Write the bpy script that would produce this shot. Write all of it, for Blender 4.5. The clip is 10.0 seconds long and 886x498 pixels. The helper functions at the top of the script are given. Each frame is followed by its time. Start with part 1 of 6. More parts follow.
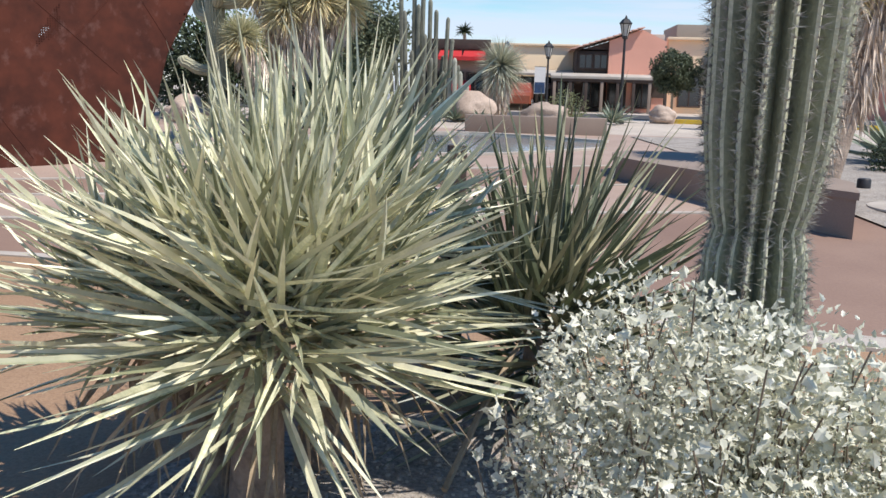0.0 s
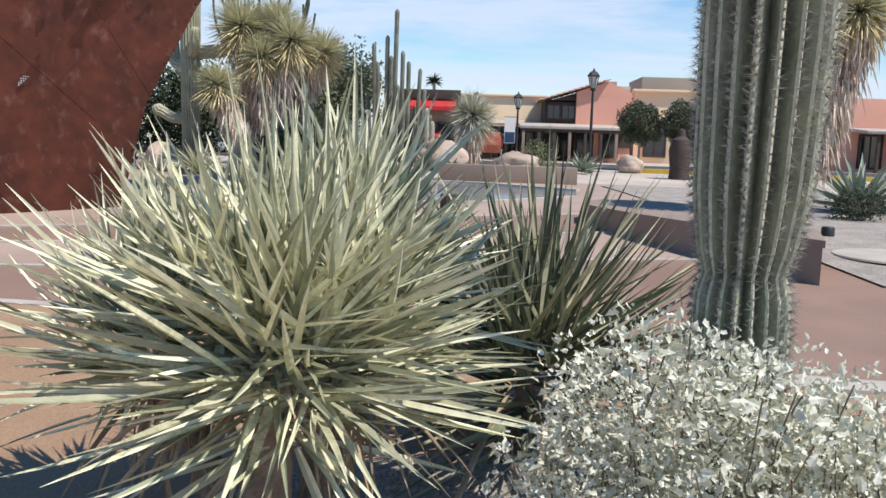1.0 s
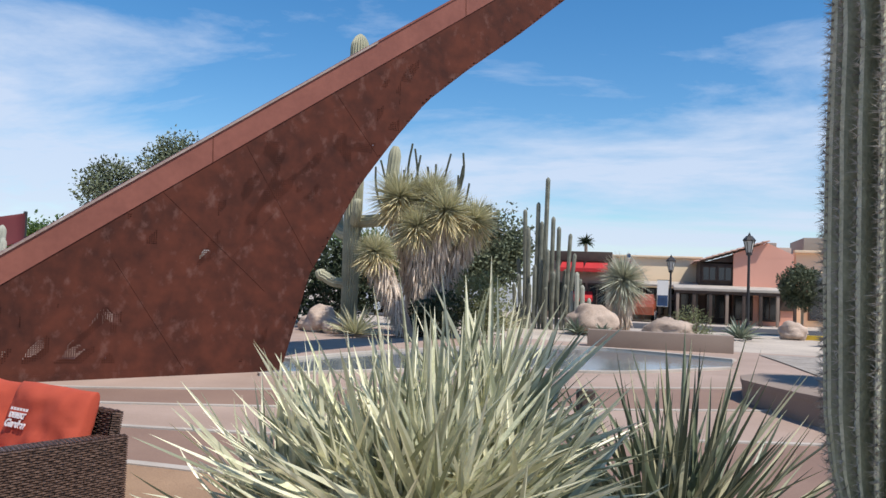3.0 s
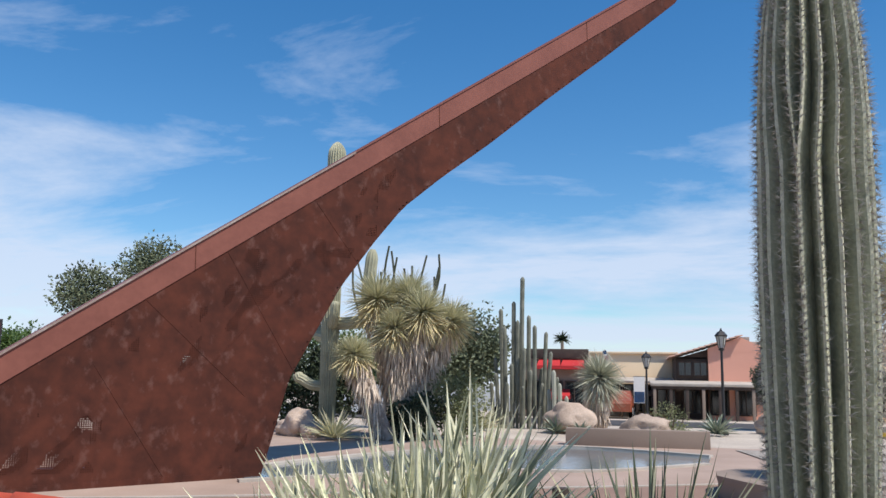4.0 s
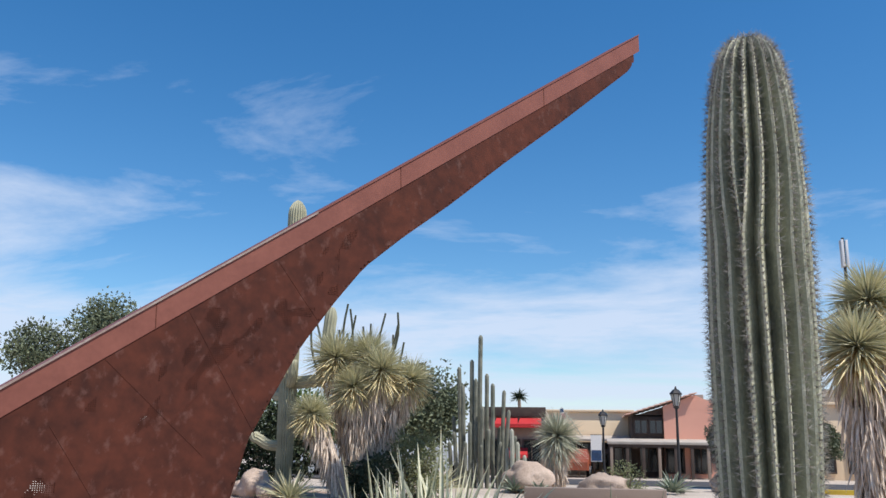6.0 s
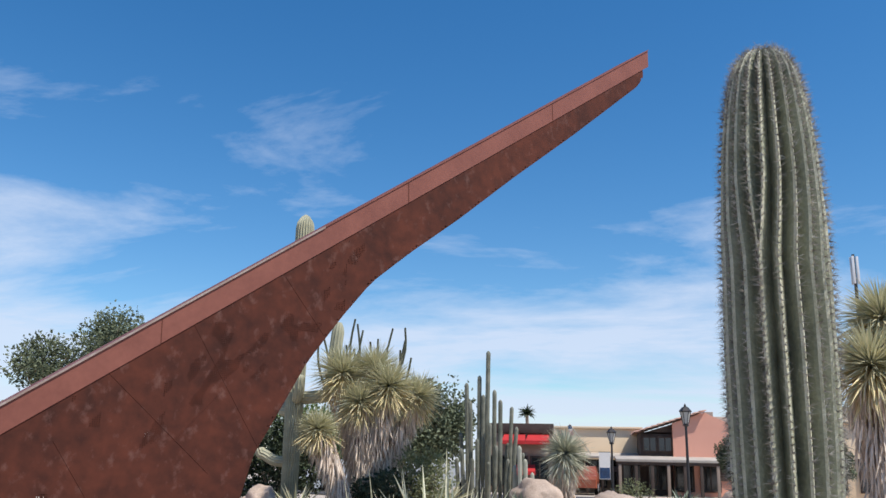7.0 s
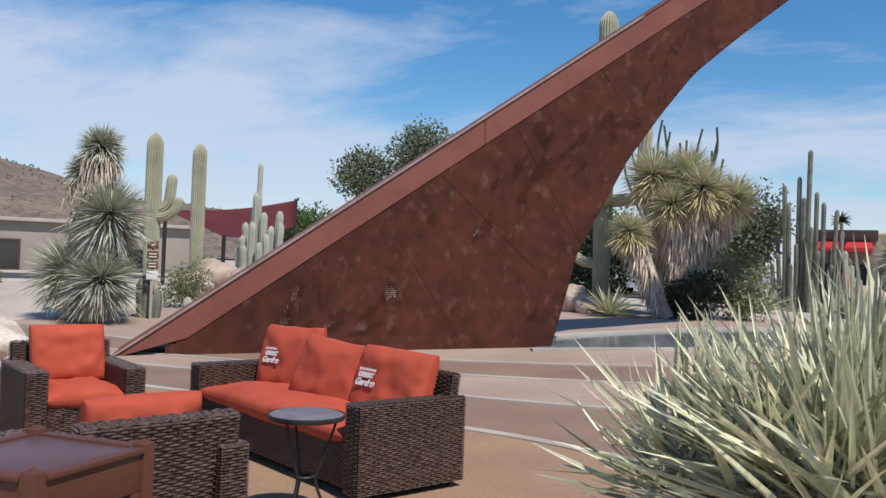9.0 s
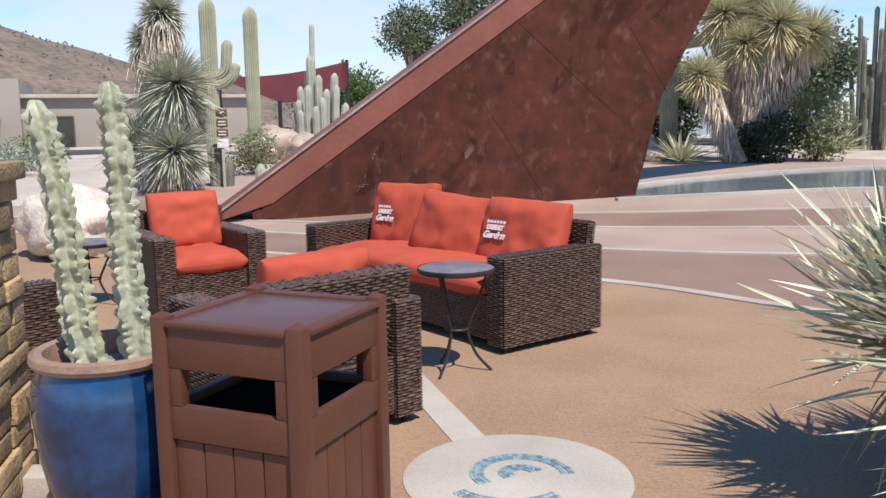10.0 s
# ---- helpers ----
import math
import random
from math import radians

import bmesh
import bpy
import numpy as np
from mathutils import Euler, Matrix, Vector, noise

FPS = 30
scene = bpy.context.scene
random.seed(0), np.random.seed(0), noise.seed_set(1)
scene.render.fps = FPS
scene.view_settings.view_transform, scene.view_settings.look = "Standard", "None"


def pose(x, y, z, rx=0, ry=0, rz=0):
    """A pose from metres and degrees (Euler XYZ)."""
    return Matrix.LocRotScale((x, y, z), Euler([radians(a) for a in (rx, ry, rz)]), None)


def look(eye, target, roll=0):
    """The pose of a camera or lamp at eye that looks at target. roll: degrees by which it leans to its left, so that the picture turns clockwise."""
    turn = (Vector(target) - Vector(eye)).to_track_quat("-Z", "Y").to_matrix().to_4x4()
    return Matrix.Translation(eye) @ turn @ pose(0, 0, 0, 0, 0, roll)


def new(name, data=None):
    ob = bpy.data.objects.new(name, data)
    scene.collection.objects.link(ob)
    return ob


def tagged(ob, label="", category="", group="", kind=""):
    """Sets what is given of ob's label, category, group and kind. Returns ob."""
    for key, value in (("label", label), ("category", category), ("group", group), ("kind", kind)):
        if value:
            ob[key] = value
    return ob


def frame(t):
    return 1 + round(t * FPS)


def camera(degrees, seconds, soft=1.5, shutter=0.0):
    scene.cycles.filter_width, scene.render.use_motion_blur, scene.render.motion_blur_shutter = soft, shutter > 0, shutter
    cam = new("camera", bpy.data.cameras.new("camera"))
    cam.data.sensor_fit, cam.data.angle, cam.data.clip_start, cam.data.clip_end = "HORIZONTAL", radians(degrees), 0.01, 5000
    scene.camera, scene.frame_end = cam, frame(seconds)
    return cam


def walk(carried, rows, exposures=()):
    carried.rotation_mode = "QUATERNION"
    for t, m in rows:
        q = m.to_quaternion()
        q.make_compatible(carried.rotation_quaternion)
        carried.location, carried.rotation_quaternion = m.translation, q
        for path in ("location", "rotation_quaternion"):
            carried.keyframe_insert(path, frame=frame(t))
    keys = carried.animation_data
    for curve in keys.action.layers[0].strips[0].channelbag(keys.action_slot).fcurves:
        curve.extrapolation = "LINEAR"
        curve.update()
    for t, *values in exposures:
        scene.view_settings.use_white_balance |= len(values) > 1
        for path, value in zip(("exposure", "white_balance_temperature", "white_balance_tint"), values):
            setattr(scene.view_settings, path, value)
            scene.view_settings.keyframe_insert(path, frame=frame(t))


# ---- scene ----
cam = camera(54.8, 10.0)
PATH = [
    (0, (0.246, 0.469, 1.41), (0.065, 2.426, 1.041), 1.5),
    (0.5, (0.148, 0.336, 1.42), (-0.059, 2.308, 1.156), 1.4),
    (1, (0.143, 0.319, 1.42), (0.031, 2.3, 1.163), 1.8),
    (1.5, (0.141, 0.324, 1.422), (-0.005, 2.305, 1.188), 2.0),
    (2, (0.07, 0.243, 1.49), (-0.194, 2.225, 1.451), 1.2),
    (2.2, (0.059, 0.234, 1.501), (-0.256, 2.209, 1.487), 1.3),
    (3.3, (0.296, 0.091, 1.657), (-0.219, 2.015, 1.835), 1.8),
    (3.5, (0.312, 0.027, 1.672), (-0.175, 1.951, 1.918), 0.2),
    (4, (0.287, -0.198, 1.638), (-0.132, 1.73, 1.965), 1.1),
    (4.5, (0.27, -0.33, 1.651), (-0.053, 1.599, 2.067), 1.9),
    (5, (0.274, -0.417, 1.659), (-0.041, 1.494, 2.159), 0.6),
    (5.5, (0.271, -0.45, 1.647), (-0.026, 1.461, 2.154), 1.5),
    (5.7, (0.267, -0.449, 1.644), (-0.042, 1.469, 2.118), 1.1),
    (6.8, (0.254, -0.328, 1.672), (-0.076, 1.592, 2.12), 0.9),
    (7, (0.253, -0.331, 1.677), (-0.082, 1.578, 2.169), 1.2),
    (7.5, (0.235, -0.373, 1.663), (-0.097, 1.536, 2.157), 0.9),
    (7.7, (0.216, -0.372, 1.653), (-0.153, 1.544, 2.089), 0.2),
    (8, (0.187, -0.311, 1.624), (-0.312, 1.604, 1.916), 2.3),
    (8.5, (-0.13, -0.219, 1.535), (-0.868, 1.634, 1.675), 0.8),
    (9, (-0.342, -0.171, 1.501), (-1.303, 1.583, 1.539), 2.1),
    (9.5, (-0.599, -0.281, 1.467), (-1.633, 1.428, 1.368), 0.6),
    (10, (-0.949, -0.314, 1.422), (-1.98, 1.376, 1.132), -0.8),
]
walk(cam, [(t, look(eye, target, roll)) for t, eye, target, roll in PATH],
     exposures=[(0, 0.15), (1.7, 0.15), (2.2, 0.1), (3.3, 0.03), (5, 0.06), (7.6, 0.06), (8.0, 0.02), (8.5, -0.08), (9.0, -0.15), (9.5, -0.04), (10, 0.24)])

# ---- world, sun ----
SUN_FROM = Vector((0.57, -0.29, 1.0)).normalized()
world = bpy.data.worlds.new("world")
scene.world = world
world.use_nodes = True


def link(nt, a, b):
    nt.links.new(a, b)


def sky_nodes():
    nt = world.node_tree
    nt.nodes.clear()
    out = nt.nodes.new("ShaderNodeOutputWorld")
    bg = nt.nodes.new("ShaderNodeBackground")
    sky = nt.nodes.new("ShaderNodeTexSky")
    sky.sky_type = "NISHITA"
    sky.sun_disc = False
    sky.sun_elevation = math.asin(SUN_FROM.z)
    sky.sun_rotation = math.atan2(SUN_FROM.x, SUN_FROM.y)
    sky.air_density, sky.dust_density, sky.ozone_density = 1.0, 0.2, 2.6
    clear = nt.nodes.new("ShaderNodeHueSaturation")
    clear.inputs["Saturation"].default_value, clear.inputs["Value"].default_value = 1.34, 1.15
    link(nt, sky.outputs[0], clear.inputs["Color"])
    tc = nt.nodes.new("ShaderNodeTexCoord")
    sep = nt.nodes.new("ShaderNodeSeparateXYZ")
    link(nt, tc.outputs["Generated"], sep.inputs[0])
    up = nt.nodes.new("ShaderNodeMath")
    up.operation = "ADD"
    up.inputs[1].default_value = 0.16
    link(nt, sep.outputs["Z"], up.inputs[0])
    up2 = nt.nodes.new("ShaderNodeMath")
    up2.operation = "MAXIMUM"
    up2.inputs[1].default_value = 0.05
    link(nt, up.outputs[0], up2.inputs[0])
    com = nt.nodes.new("ShaderNodeCombineXYZ")
    for i, ax in enumerate("XY"):
        dv = nt.nodes.new("ShaderNodeMath")
        dv.operation = "DIVIDE"
        link(nt, sep.outputs[ax], dv.inputs[0])
        link(nt, up2.outputs[0], dv.inputs[1])
        link(nt, dv.outputs[0], com.inputs[i])
    mp = nt.nodes.new("ShaderNodeMapping")
    mp.inputs["Scale"].default_value = (0.75, 1.25, 1.0)
    mp.inputs["Location"].default_value = (3.1, 0.35, 0.0)
    link(nt, com.outputs[0], mp.inputs[0])
    n1 = nt.nodes.new("ShaderNodeTexNoise")
    n1.inputs["Scale"].default_value = 1.05
    n1.inputs["Detail"].default_value = 9.0
    n1.inputs["Roughness"].default_value = 0.62
    n1.inputs["Distortion"].default_value = 0.35
    link(nt, mp.outputs[0], n1.inputs["Vector"])
    ramp = nt.nodes.new("ShaderNodeValToRGB")
    ramp.color_ramp.elements[0].position = 0.52
    ramp.color_ramp.elements[1].position = 0.75
    # more cloud towards the horizon
    low = nt.nodes.new("ShaderNodeMapRange")
    low.inputs["From Min"].default_value = 0.03
    low.inputs["From Max"].default_value = 0.44
    low.inputs["To Min"].default_value = 0.24
    low.inputs["To Max"].default_value = -0.13
    link(nt, sep.outputs["Z"], low.inputs["Value"])
    ad = nt.nodes.new("ShaderNodeMath")
    ad.operation = "ADD"
    link(nt, n1.outputs["Fac"], ad.inputs[0])
    link(nt, low.outputs[0], ad.inputs[1])
    # and towards the hills
    west = nt.nodes.new("ShaderNodeMath")
    west.operation = "MULTIPLY_ADD"
    west.inputs[1].default_value = -0.10
    link(nt, sep.outputs["X"], west.inputs[0])
    link(nt, ad.outputs[0], west.inputs[2])
    link(nt, west.outputs[0], ramp.inputs[0])
    mul = nt.nodes.new("ShaderNodeMath")
    mul.operation = "MULTIPLY"
    mul.inputs[1].default_value = 0.82
    link(nt, ramp.outputs[0], mul.inputs[0])
    mix = nt.nodes.new("ShaderNodeMix")
    mix.data_type = "RGBA"
    link(nt, mul.outputs[0], mix.inputs["Factor"])
    link(nt, clear.outputs[0], mix.inputs[6])
    mix.inputs[7].default_value = (5.5, 6.25, 7.7, 1)
    link(nt, mix.outputs[2], bg.inputs["Color"])
    bg.inputs["Strength"].default_value = 0.12
    link(nt, bg.outputs[0], out.inputs["Surface"])


sky_nodes()
sun = new("sun", bpy.data.lights.new("sun", "SUN"))
sun.data.energy, sun.data.angle, sun.data.color = 4.7, radians(0.5), (1.0, 0.955, 0.89)
sun.matrix_world = look(SUN_FROM * 50, (0, 0, 0))


# ---- materials ----
def mat(name, c1, c2=None, rough=0.7, scale=3.0, fine=60.0, bump=0.15, metal=0.0, spec=0.5, rand=0.0, fine_mix=0.35, dist=0.02):
    m = bpy.data.materials.new(name)
    m.use_nodes = True
    nt = m.node_tree
    b = nt.nodes["Principled BSDF"]
    c2 = c2 or tuple(c * 0.7 for c in c1)
    tc = nt.nodes.new("ShaderNodeTexCoord")
    na = nt.nodes.new("ShaderNodeTexNoise")
    na.inputs["Scale"].default_value, na.inputs["Detail"].default_value = scale, 5.0
    nb = nt.nodes.new("ShaderNodeTexNoise")
    nb.inputs["Scale"].default_value, nb.inputs["Detail"].default_value = fine, 4.0
    link(nt, tc.outputs["Object"], na.inputs["Vector"])
    link(nt, tc.outputs["Object"], nb.inputs["Vector"])
    mx = nt.nodes.new("ShaderNodeMix")
    mx.inputs[0].default_value = fine_mix
    link(nt, na.outputs["Fac"], mx.inputs[2])
    link(nt, nb.outputs["Fac"], mx.inputs[3])
    rp = nt.nodes.new("ShaderNodeValToRGB")
    rp.color_ramp.elements[0].position, rp.color_ramp.elements[1].position = 0.36, 0.64
    rp.color_ramp.elements[0].color, rp.color_ramp.elements[1].color = (*c2, 1), (*c1, 1)
    link(nt, mx.outputs[0], rp.inputs[0])
    col = rp.outputs[0]
    if rand:
        oi = nt.nodes.new("ShaderNodeObjectInfo")
        hs = nt.nodes.new("ShaderNodeHueSaturation")
        mr = nt.nodes.new("ShaderNodeMapRange")
        mr.inputs["To Min"].default_value, mr.inputs["To Max"].default_value = 1 - rand, 1 + rand
        link(nt, oi.outputs["Random"], mr.inputs["Value"])
        link(nt, mr.outputs[0], hs.inputs["Value"])
        link(nt, col, hs.inputs["Color"])
        col = hs.outputs[0]
    link(nt, col, b.inputs["Base Color"])
    b.inputs["Roughness"].default_value, b.inputs["Metallic"].default_value = rough, metal
    b.inputs["Specular IOR Level"].default_value = spec
    if bump:
        bp = nt.nodes.new("ShaderNodeBump")
        bp.inputs["Strength"].default_value, bp.inputs["Distance"].default_value = bump, dist
        link(nt, nb.outputs["Fac"], bp.inputs["Height"])
        link(nt, bp.outputs[0], b.inputs["Normal"])
    return m


def let_light_through(m, share, tint):
    """Thin leaves pass some light."""
    nt = m.node_tree
    b, out = nt.nodes["Principled BSDF"], nt.nodes["Material Output"]
    tr = nt.nodes.new("ShaderNodeBsdfTranslucent")
    tr.inputs["Color"].default_value = (*tint, 1)
    mx = nt.nodes.new("ShaderNodeMixShader")
    mx.inputs[0].default_value = share
    link(nt, b.outputs[0], mx.inputs[1])
    link(nt, tr.outputs[0], mx.inputs[2])
    link(nt, mx.outputs[0], out.inputs["Surface"])


def island_mat(name, c1, c2, rough=0.6, spread=(0.0, 1.0)):
    """Colour that varies from leaf to leaf in one mesh."""
    m = bpy.data.materials.new(name)
    m.use_nodes = True
    nt = m.node_tree
    b = nt.nodes["Principled BSDF"]
    ge = nt.nodes.new("ShaderNodeNewGeometry")
    rp = nt.nodes.new("ShaderNodeValToRGB")
    rp.color_ramp.elements[0].color, rp.color_ramp.elements[1].color = (*c1, 1), (*c2, 1)
    rp.color_ramp.elements[0].position, rp.color_ramp.elements[1].position = spread
    link(nt, ge.outputs["Random Per Island"], rp.inputs[0])
    tc = nt.nodes.new("ShaderNodeTexCoord")
    no = nt.nodes.new("ShaderNodeTexNoise")
    no.inputs["Scale"].default_value = 22.0
    link(nt, tc.outputs["Object"], no.inputs["Vector"])
    hs = nt.nodes.new("ShaderNodeHueSaturation")
    mr = nt.nodes.new("ShaderNodeMapRange")
    mr.inputs["To Min"].default_value, mr.inputs["To Max"].default_value = 0.7, 1.3
    link(nt, no.outputs["Fac"], mr.inputs["Value"])
    link(nt, mr.outputs[0], hs.inputs["Value"])
    link(nt, rp.outputs[0], hs.inputs["Color"])
    link(nt, hs.outputs[0], b.inputs["Base Color"])
    b.inputs["Roughness"].default_value = rough
    return m


M_gravel = mat("gravel", (0.62, 0.53, 0.43), (0.36, 0.29, 0.235), 0.9, 0.6, 55, 0.6, fine_mix=0.6)
M_mulch = mat("bed_gravel", (0.46, 0.40, 0.34), (0.20, 0.17, 0.145), 0.95, 3.0, 48, 0.9, fine_mix=0.65)
M_tan = mat("tan_paving", (0.39, 0.245, 0.145), (0.265, 0.16, 0.093), 0.85, 1.3, 70, 0.3, fine_mix=0.6)
M_pinkd = mat("rose_paving", (0.285, 0.18, 0.13), (0.215, 0.13, 0.095), 0.85, 0.9, 50, 0.15)
M_pinkl = mat("pale_rose_paving", (0.43, 0.31, 0.245), (0.335, 0.235, 0.18), 0.85, 0.9, 50, 0.15)
M_pale = mat("pale_concrete", (0.52, 0.455, 0.385), (0.38, 0.325, 0.27), 0.85, 1.5, 90, 0.15)
M_asphalt = mat("asphalt", (0.075, 0.07, 0.07), (0.05, 0.047, 0.047), 0.9, 0.8, 120, 0.3)
M_rust = mat("weathered_steel", (0.108, 0.033, 0.020), (0.052, 0.019, 0.0135), 0.7, 0.9, 5, 0.12, fine_mix=0.5, spec=0.12)


def scuffs(m, colour, scale, low, high, stretch):
    """Worn, dusty streaks over a material's own colour."""
    nt = m.node_tree
    b = nt.nodes["Principled BSDF"]
    own = b.inputs["Base Color"].links[0].from_socket
    tc, mp, nz = nt.nodes.new("ShaderNodeTexCoord"), nt.nodes.new("ShaderNodeMapping"), nt.nodes.new("ShaderNodeTexNoise")
    mp.inputs["Scale"].default_value = stretch
    mp.inputs["Rotation"].default_value = (0.6, 0.5, 0.0)
    nz.inputs["Scale"].default_value, nz.inputs["Detail"].default_value, nz.inputs["Roughness"].default_value = scale, 7.0, 0.62
    link(nt, tc.outputs["Object"], mp.inputs["Vector"])
    link(nt, mp.outputs[0], nz.inputs["Vector"])
    mr = nt.nodes.new("ShaderNodeMapRange")
    mr.inputs["From Min"].default_value, mr.inputs["From Max"].default_value, mr.inputs["To Max"].default_value = low, high, 0.7
    link(nt, nz.outputs["Fac"], mr.inputs["Value"])
    mx = nt.nodes.new("ShaderNodeMix")
    mx.data_type = "RGBA"
    mx.inputs[7].default_value = (*colour, 1)
    link(nt, mr.outputs[0], mx.inputs[0])
    link(nt, own, mx.inputs[6])
    link(nt, mx.outputs[2], b.inputs["Base Color"])


scuffs(M_rust, (0.20, 0.105, 0.085), 5.0, 0.56, 0.80, (1.0, 1.0, 0.75))
M_rustm = mat("weld_seam", (0.125, 0.042, 0.026), (0.075, 0.026, 0.018), 0.7, 4, 30, 0.2, spec=0.12)
M_rustl = mat("painted_steel_fascia", (0.245, 0.088, 0.062), (0.19, 0.066, 0.047), 0.55, 1.4, 12, 0.08, spec=0.25)
# pale colour stands in for sun and sky light on the beam's upper edge
M_litedge = mat("steel_lit_edge", (0.40, 0.33, 0.29), (0.25, 0.17, 0.14), 0.7, 3, 25, 0.1, spec=0.2)
M_clip = island_mat("clipped_leaves", (0.055, 0.07, 0.035), (0.12, 0.14, 0.075), 0.6)
M_wicker = mat("brown_wicker", (0.20, 0.125, 0.095), (0.018, 0.011, 0.010), 0.3, 30, 85, 0.2, fine_mix=0.55)
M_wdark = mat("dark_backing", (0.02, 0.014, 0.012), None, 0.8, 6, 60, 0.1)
M_orange = mat("orange_canvas", (0.50, 0.078, 0.036), (0.41, 0.058, 0.027), 0.85, 5, 320, 0.25, fine_mix=0.3, dist=0.004)
M_white = mat("white_print", (0.8, 0.76, 0.72), (0.7, 0.66, 0.62), 0.8, 30, 200, 0.0)
M_iron = mat("dark_iron", (0.05, 0.045, 0.045), (0.03, 0.028, 0.028), 0.5, 20, 120, 0.1, metal=0.4)
M_slate = mat("slate_tile", (0.22, 0.20, 0.21), (0.12, 0.10, 0.11), 0.45, 9, 60, 0.2)
M_bin = mat("brown_recycled_board", (0.120, 0.042, 0.023), (0.095, 0.033, 0.018), 0.5, 4, 90, 0.08)
# board brown shifted to purple: the sky's reflection is mixed into the colour
M_bintop = mat("brown_lid_sky_tint", (0.125, 0.058, 0.050), (0.10, 0.046, 0.040), 0.4, 4, 90, 0.05)
M_black = mat("black_liner", (0.006, 0.006, 0.006), None, 0.95, 10, 80, 0.1, spec=0.05)
M_blue = mat("blue_glaze", (0.014, 0.060, 0.165), (0.004, 0.018, 0.055), 0.1, 5, 22, 0.06, spec=0.7)
M_rim = mat("bare_clay_rim", (0.36, 0.22, 0.15), (0.24, 0.15, 0.11), 0.32, 8, 60, 0.2)
M_totem = mat("pale_green_cactus", (0.47, 0.455, 0.33), (0.25, 0.265, 0.165), 0.55, 9, 70, 0.15)
M_stone = mat("golden_ledge_stone", (0.52, 0.36, 0.18), (0.28, 0.18, 0.085), 0.9, 7, 60, 0.5, rand=0.3)
M_boulder = mat("pink_granite", (0.56, 0.43, 0.34), (0.34, 0.25, 0.19), 0.9, 1.6, 26, 0.7, rand=0.12)
M_wboulder = mat("white_quartz_rock", (0.78, 0.70, 0.60), (0.50, 0.37, 0.26), 0.85, 3, 24, 0.7)
M_sag = mat("saguaro_skin", (0.34, 0.345, 0.23), (0.17, 0.18, 0.12), 0.6, 5, 60, 0.2)
M_sagr = mat("saguaro_rib_crest", (0.66, 0.64, 0.49), (0.40, 0.40, 0.27), 0.7, 14, 90, 0.3)
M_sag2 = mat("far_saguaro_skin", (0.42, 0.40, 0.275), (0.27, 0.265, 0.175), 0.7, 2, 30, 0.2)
M_colc = mat("dusky_column_cactus", (0.25, 0.245, 0.19), (0.10, 0.105, 0.075), 0.7, 3, 40, 0.3)
M_greyc = mat("silvery_column_cactus", (0.46, 0.45, 0.37), (0.32, 0.32, 0.25), 0.7, 3, 40, 0.3)
M_thatch = island_mat("dry_thatch", (0.84, 0.70, 0.56), (0.52, 0.42, 0.33), 0.9)
M_trunk = mat("shaggy_trunk", (0.42, 0.325, 0.255), (0.20, 0.15, 0.115), 0.95, 8, 40, 0.7)
M_spine = mat("grey_spines", (0.60, 0.56, 0.49), (0.12, 0.10, 0.085), 0.7, 20, 60, 0.0)
M_yleaf = mat("yucca_blade", (0.90, 0.85, 0.59), (0.34, 0.355, 0.21), 0.4, 6, 45, 0.1, rand=0.45)
M_ydead = mat("dry_yucca_blade", (0.46, 0.36, 0.24), (0.28, 0.20, 0.125), 0.8, 6, 45, 0.1, rand=0.2)
M_yrest = island_mat("yucca_foliage", (0.15, 0.168, 0.088), (1.0, 0.94, 0.68), 0.4)
M_ydrest = island_mat("dark_yucca_foliage", (0.10, 0.115, 0.07), (0.66, 0.60, 0.38), 0.42, spread=(0.5, 1.05))
M_ydark = mat("dark_yucca_blade", (0.20, 0.225, 0.14), (0.11, 0.13, 0.075), 0.4, 6, 45, 0.1, rand=0.3)
M_yleft = island_mat("silvery_blades", (0.30, 0.32, 0.235), (0.62, 0.60, 0.46), 0.6)
M_ydroop = island_mat("yellowing_blades", (0.46, 0.41, 0.20), (0.84, 0.68, 0.40), 0.7)
M_yfar = island_mat("grey_green_blades", (0.34, 0.345, 0.205), (0.74, 0.67, 0.46), 0.6)
M_silver = island_mat("silver_leaves", (0.50, 0.49, 0.38), (0.90, 0.87, 0.74), 0.8)
M_twig = mat("twig", (0.24, 0.19, 0.14), (0.14, 0.11, 0.08), 0.9, 20, 80, 0.2)
M_green = island_mat("green_leaves", (0.05, 0.095, 0.024), (0.14, 0.20, 0.065), 0.6)
M_olive = island_mat("olive_leaves", (0.13, 0.145, 0.075), (0.28, 0.285, 0.165), 0.7)
M_feather = island_mat("feathery_leaves", (0.075, 0.095, 0.05), (0.17, 0.19, 0.105), 0.7)
M_dkgreen = island_mat("dark_leaves", (0.022, 0.035, 0.016), (0.06, 0.08, 0.036), 0.7)
M_agave = island_mat("agave_blades", (0.20, 0.24, 0.17), (0.33, 0.36, 0.27), 0.6)
M_oco = mat("ocotillo_canes", (0.075, 0.085, 0.05), (0.045, 0.045, 0.03), 0.8, 8, 60, 0.3)
M_cream = mat("cream_stucco", (0.82, 0.64, 0.43), (0.77, 0.59, 0.40), 0.9, 0.4, 30, 0.1)
M_salmon = mat("salmon_stucco", (0.78, 0.385, 0.28), (0.71, 0.345, 0.25), 0.9, 0.4, 30, 0.1)
M_tile = mat("clay_roof_tile", (0.52, 0.33, 0.25), (0.40, 0.23, 0.17), 0.85, 1.2, 12, 0.4, rand=0.12)
M_wood = mat("dark_timber", (0.075, 0.050, 0.038), (0.045, 0.03, 0.024), 0.8, 4, 60, 0.2)
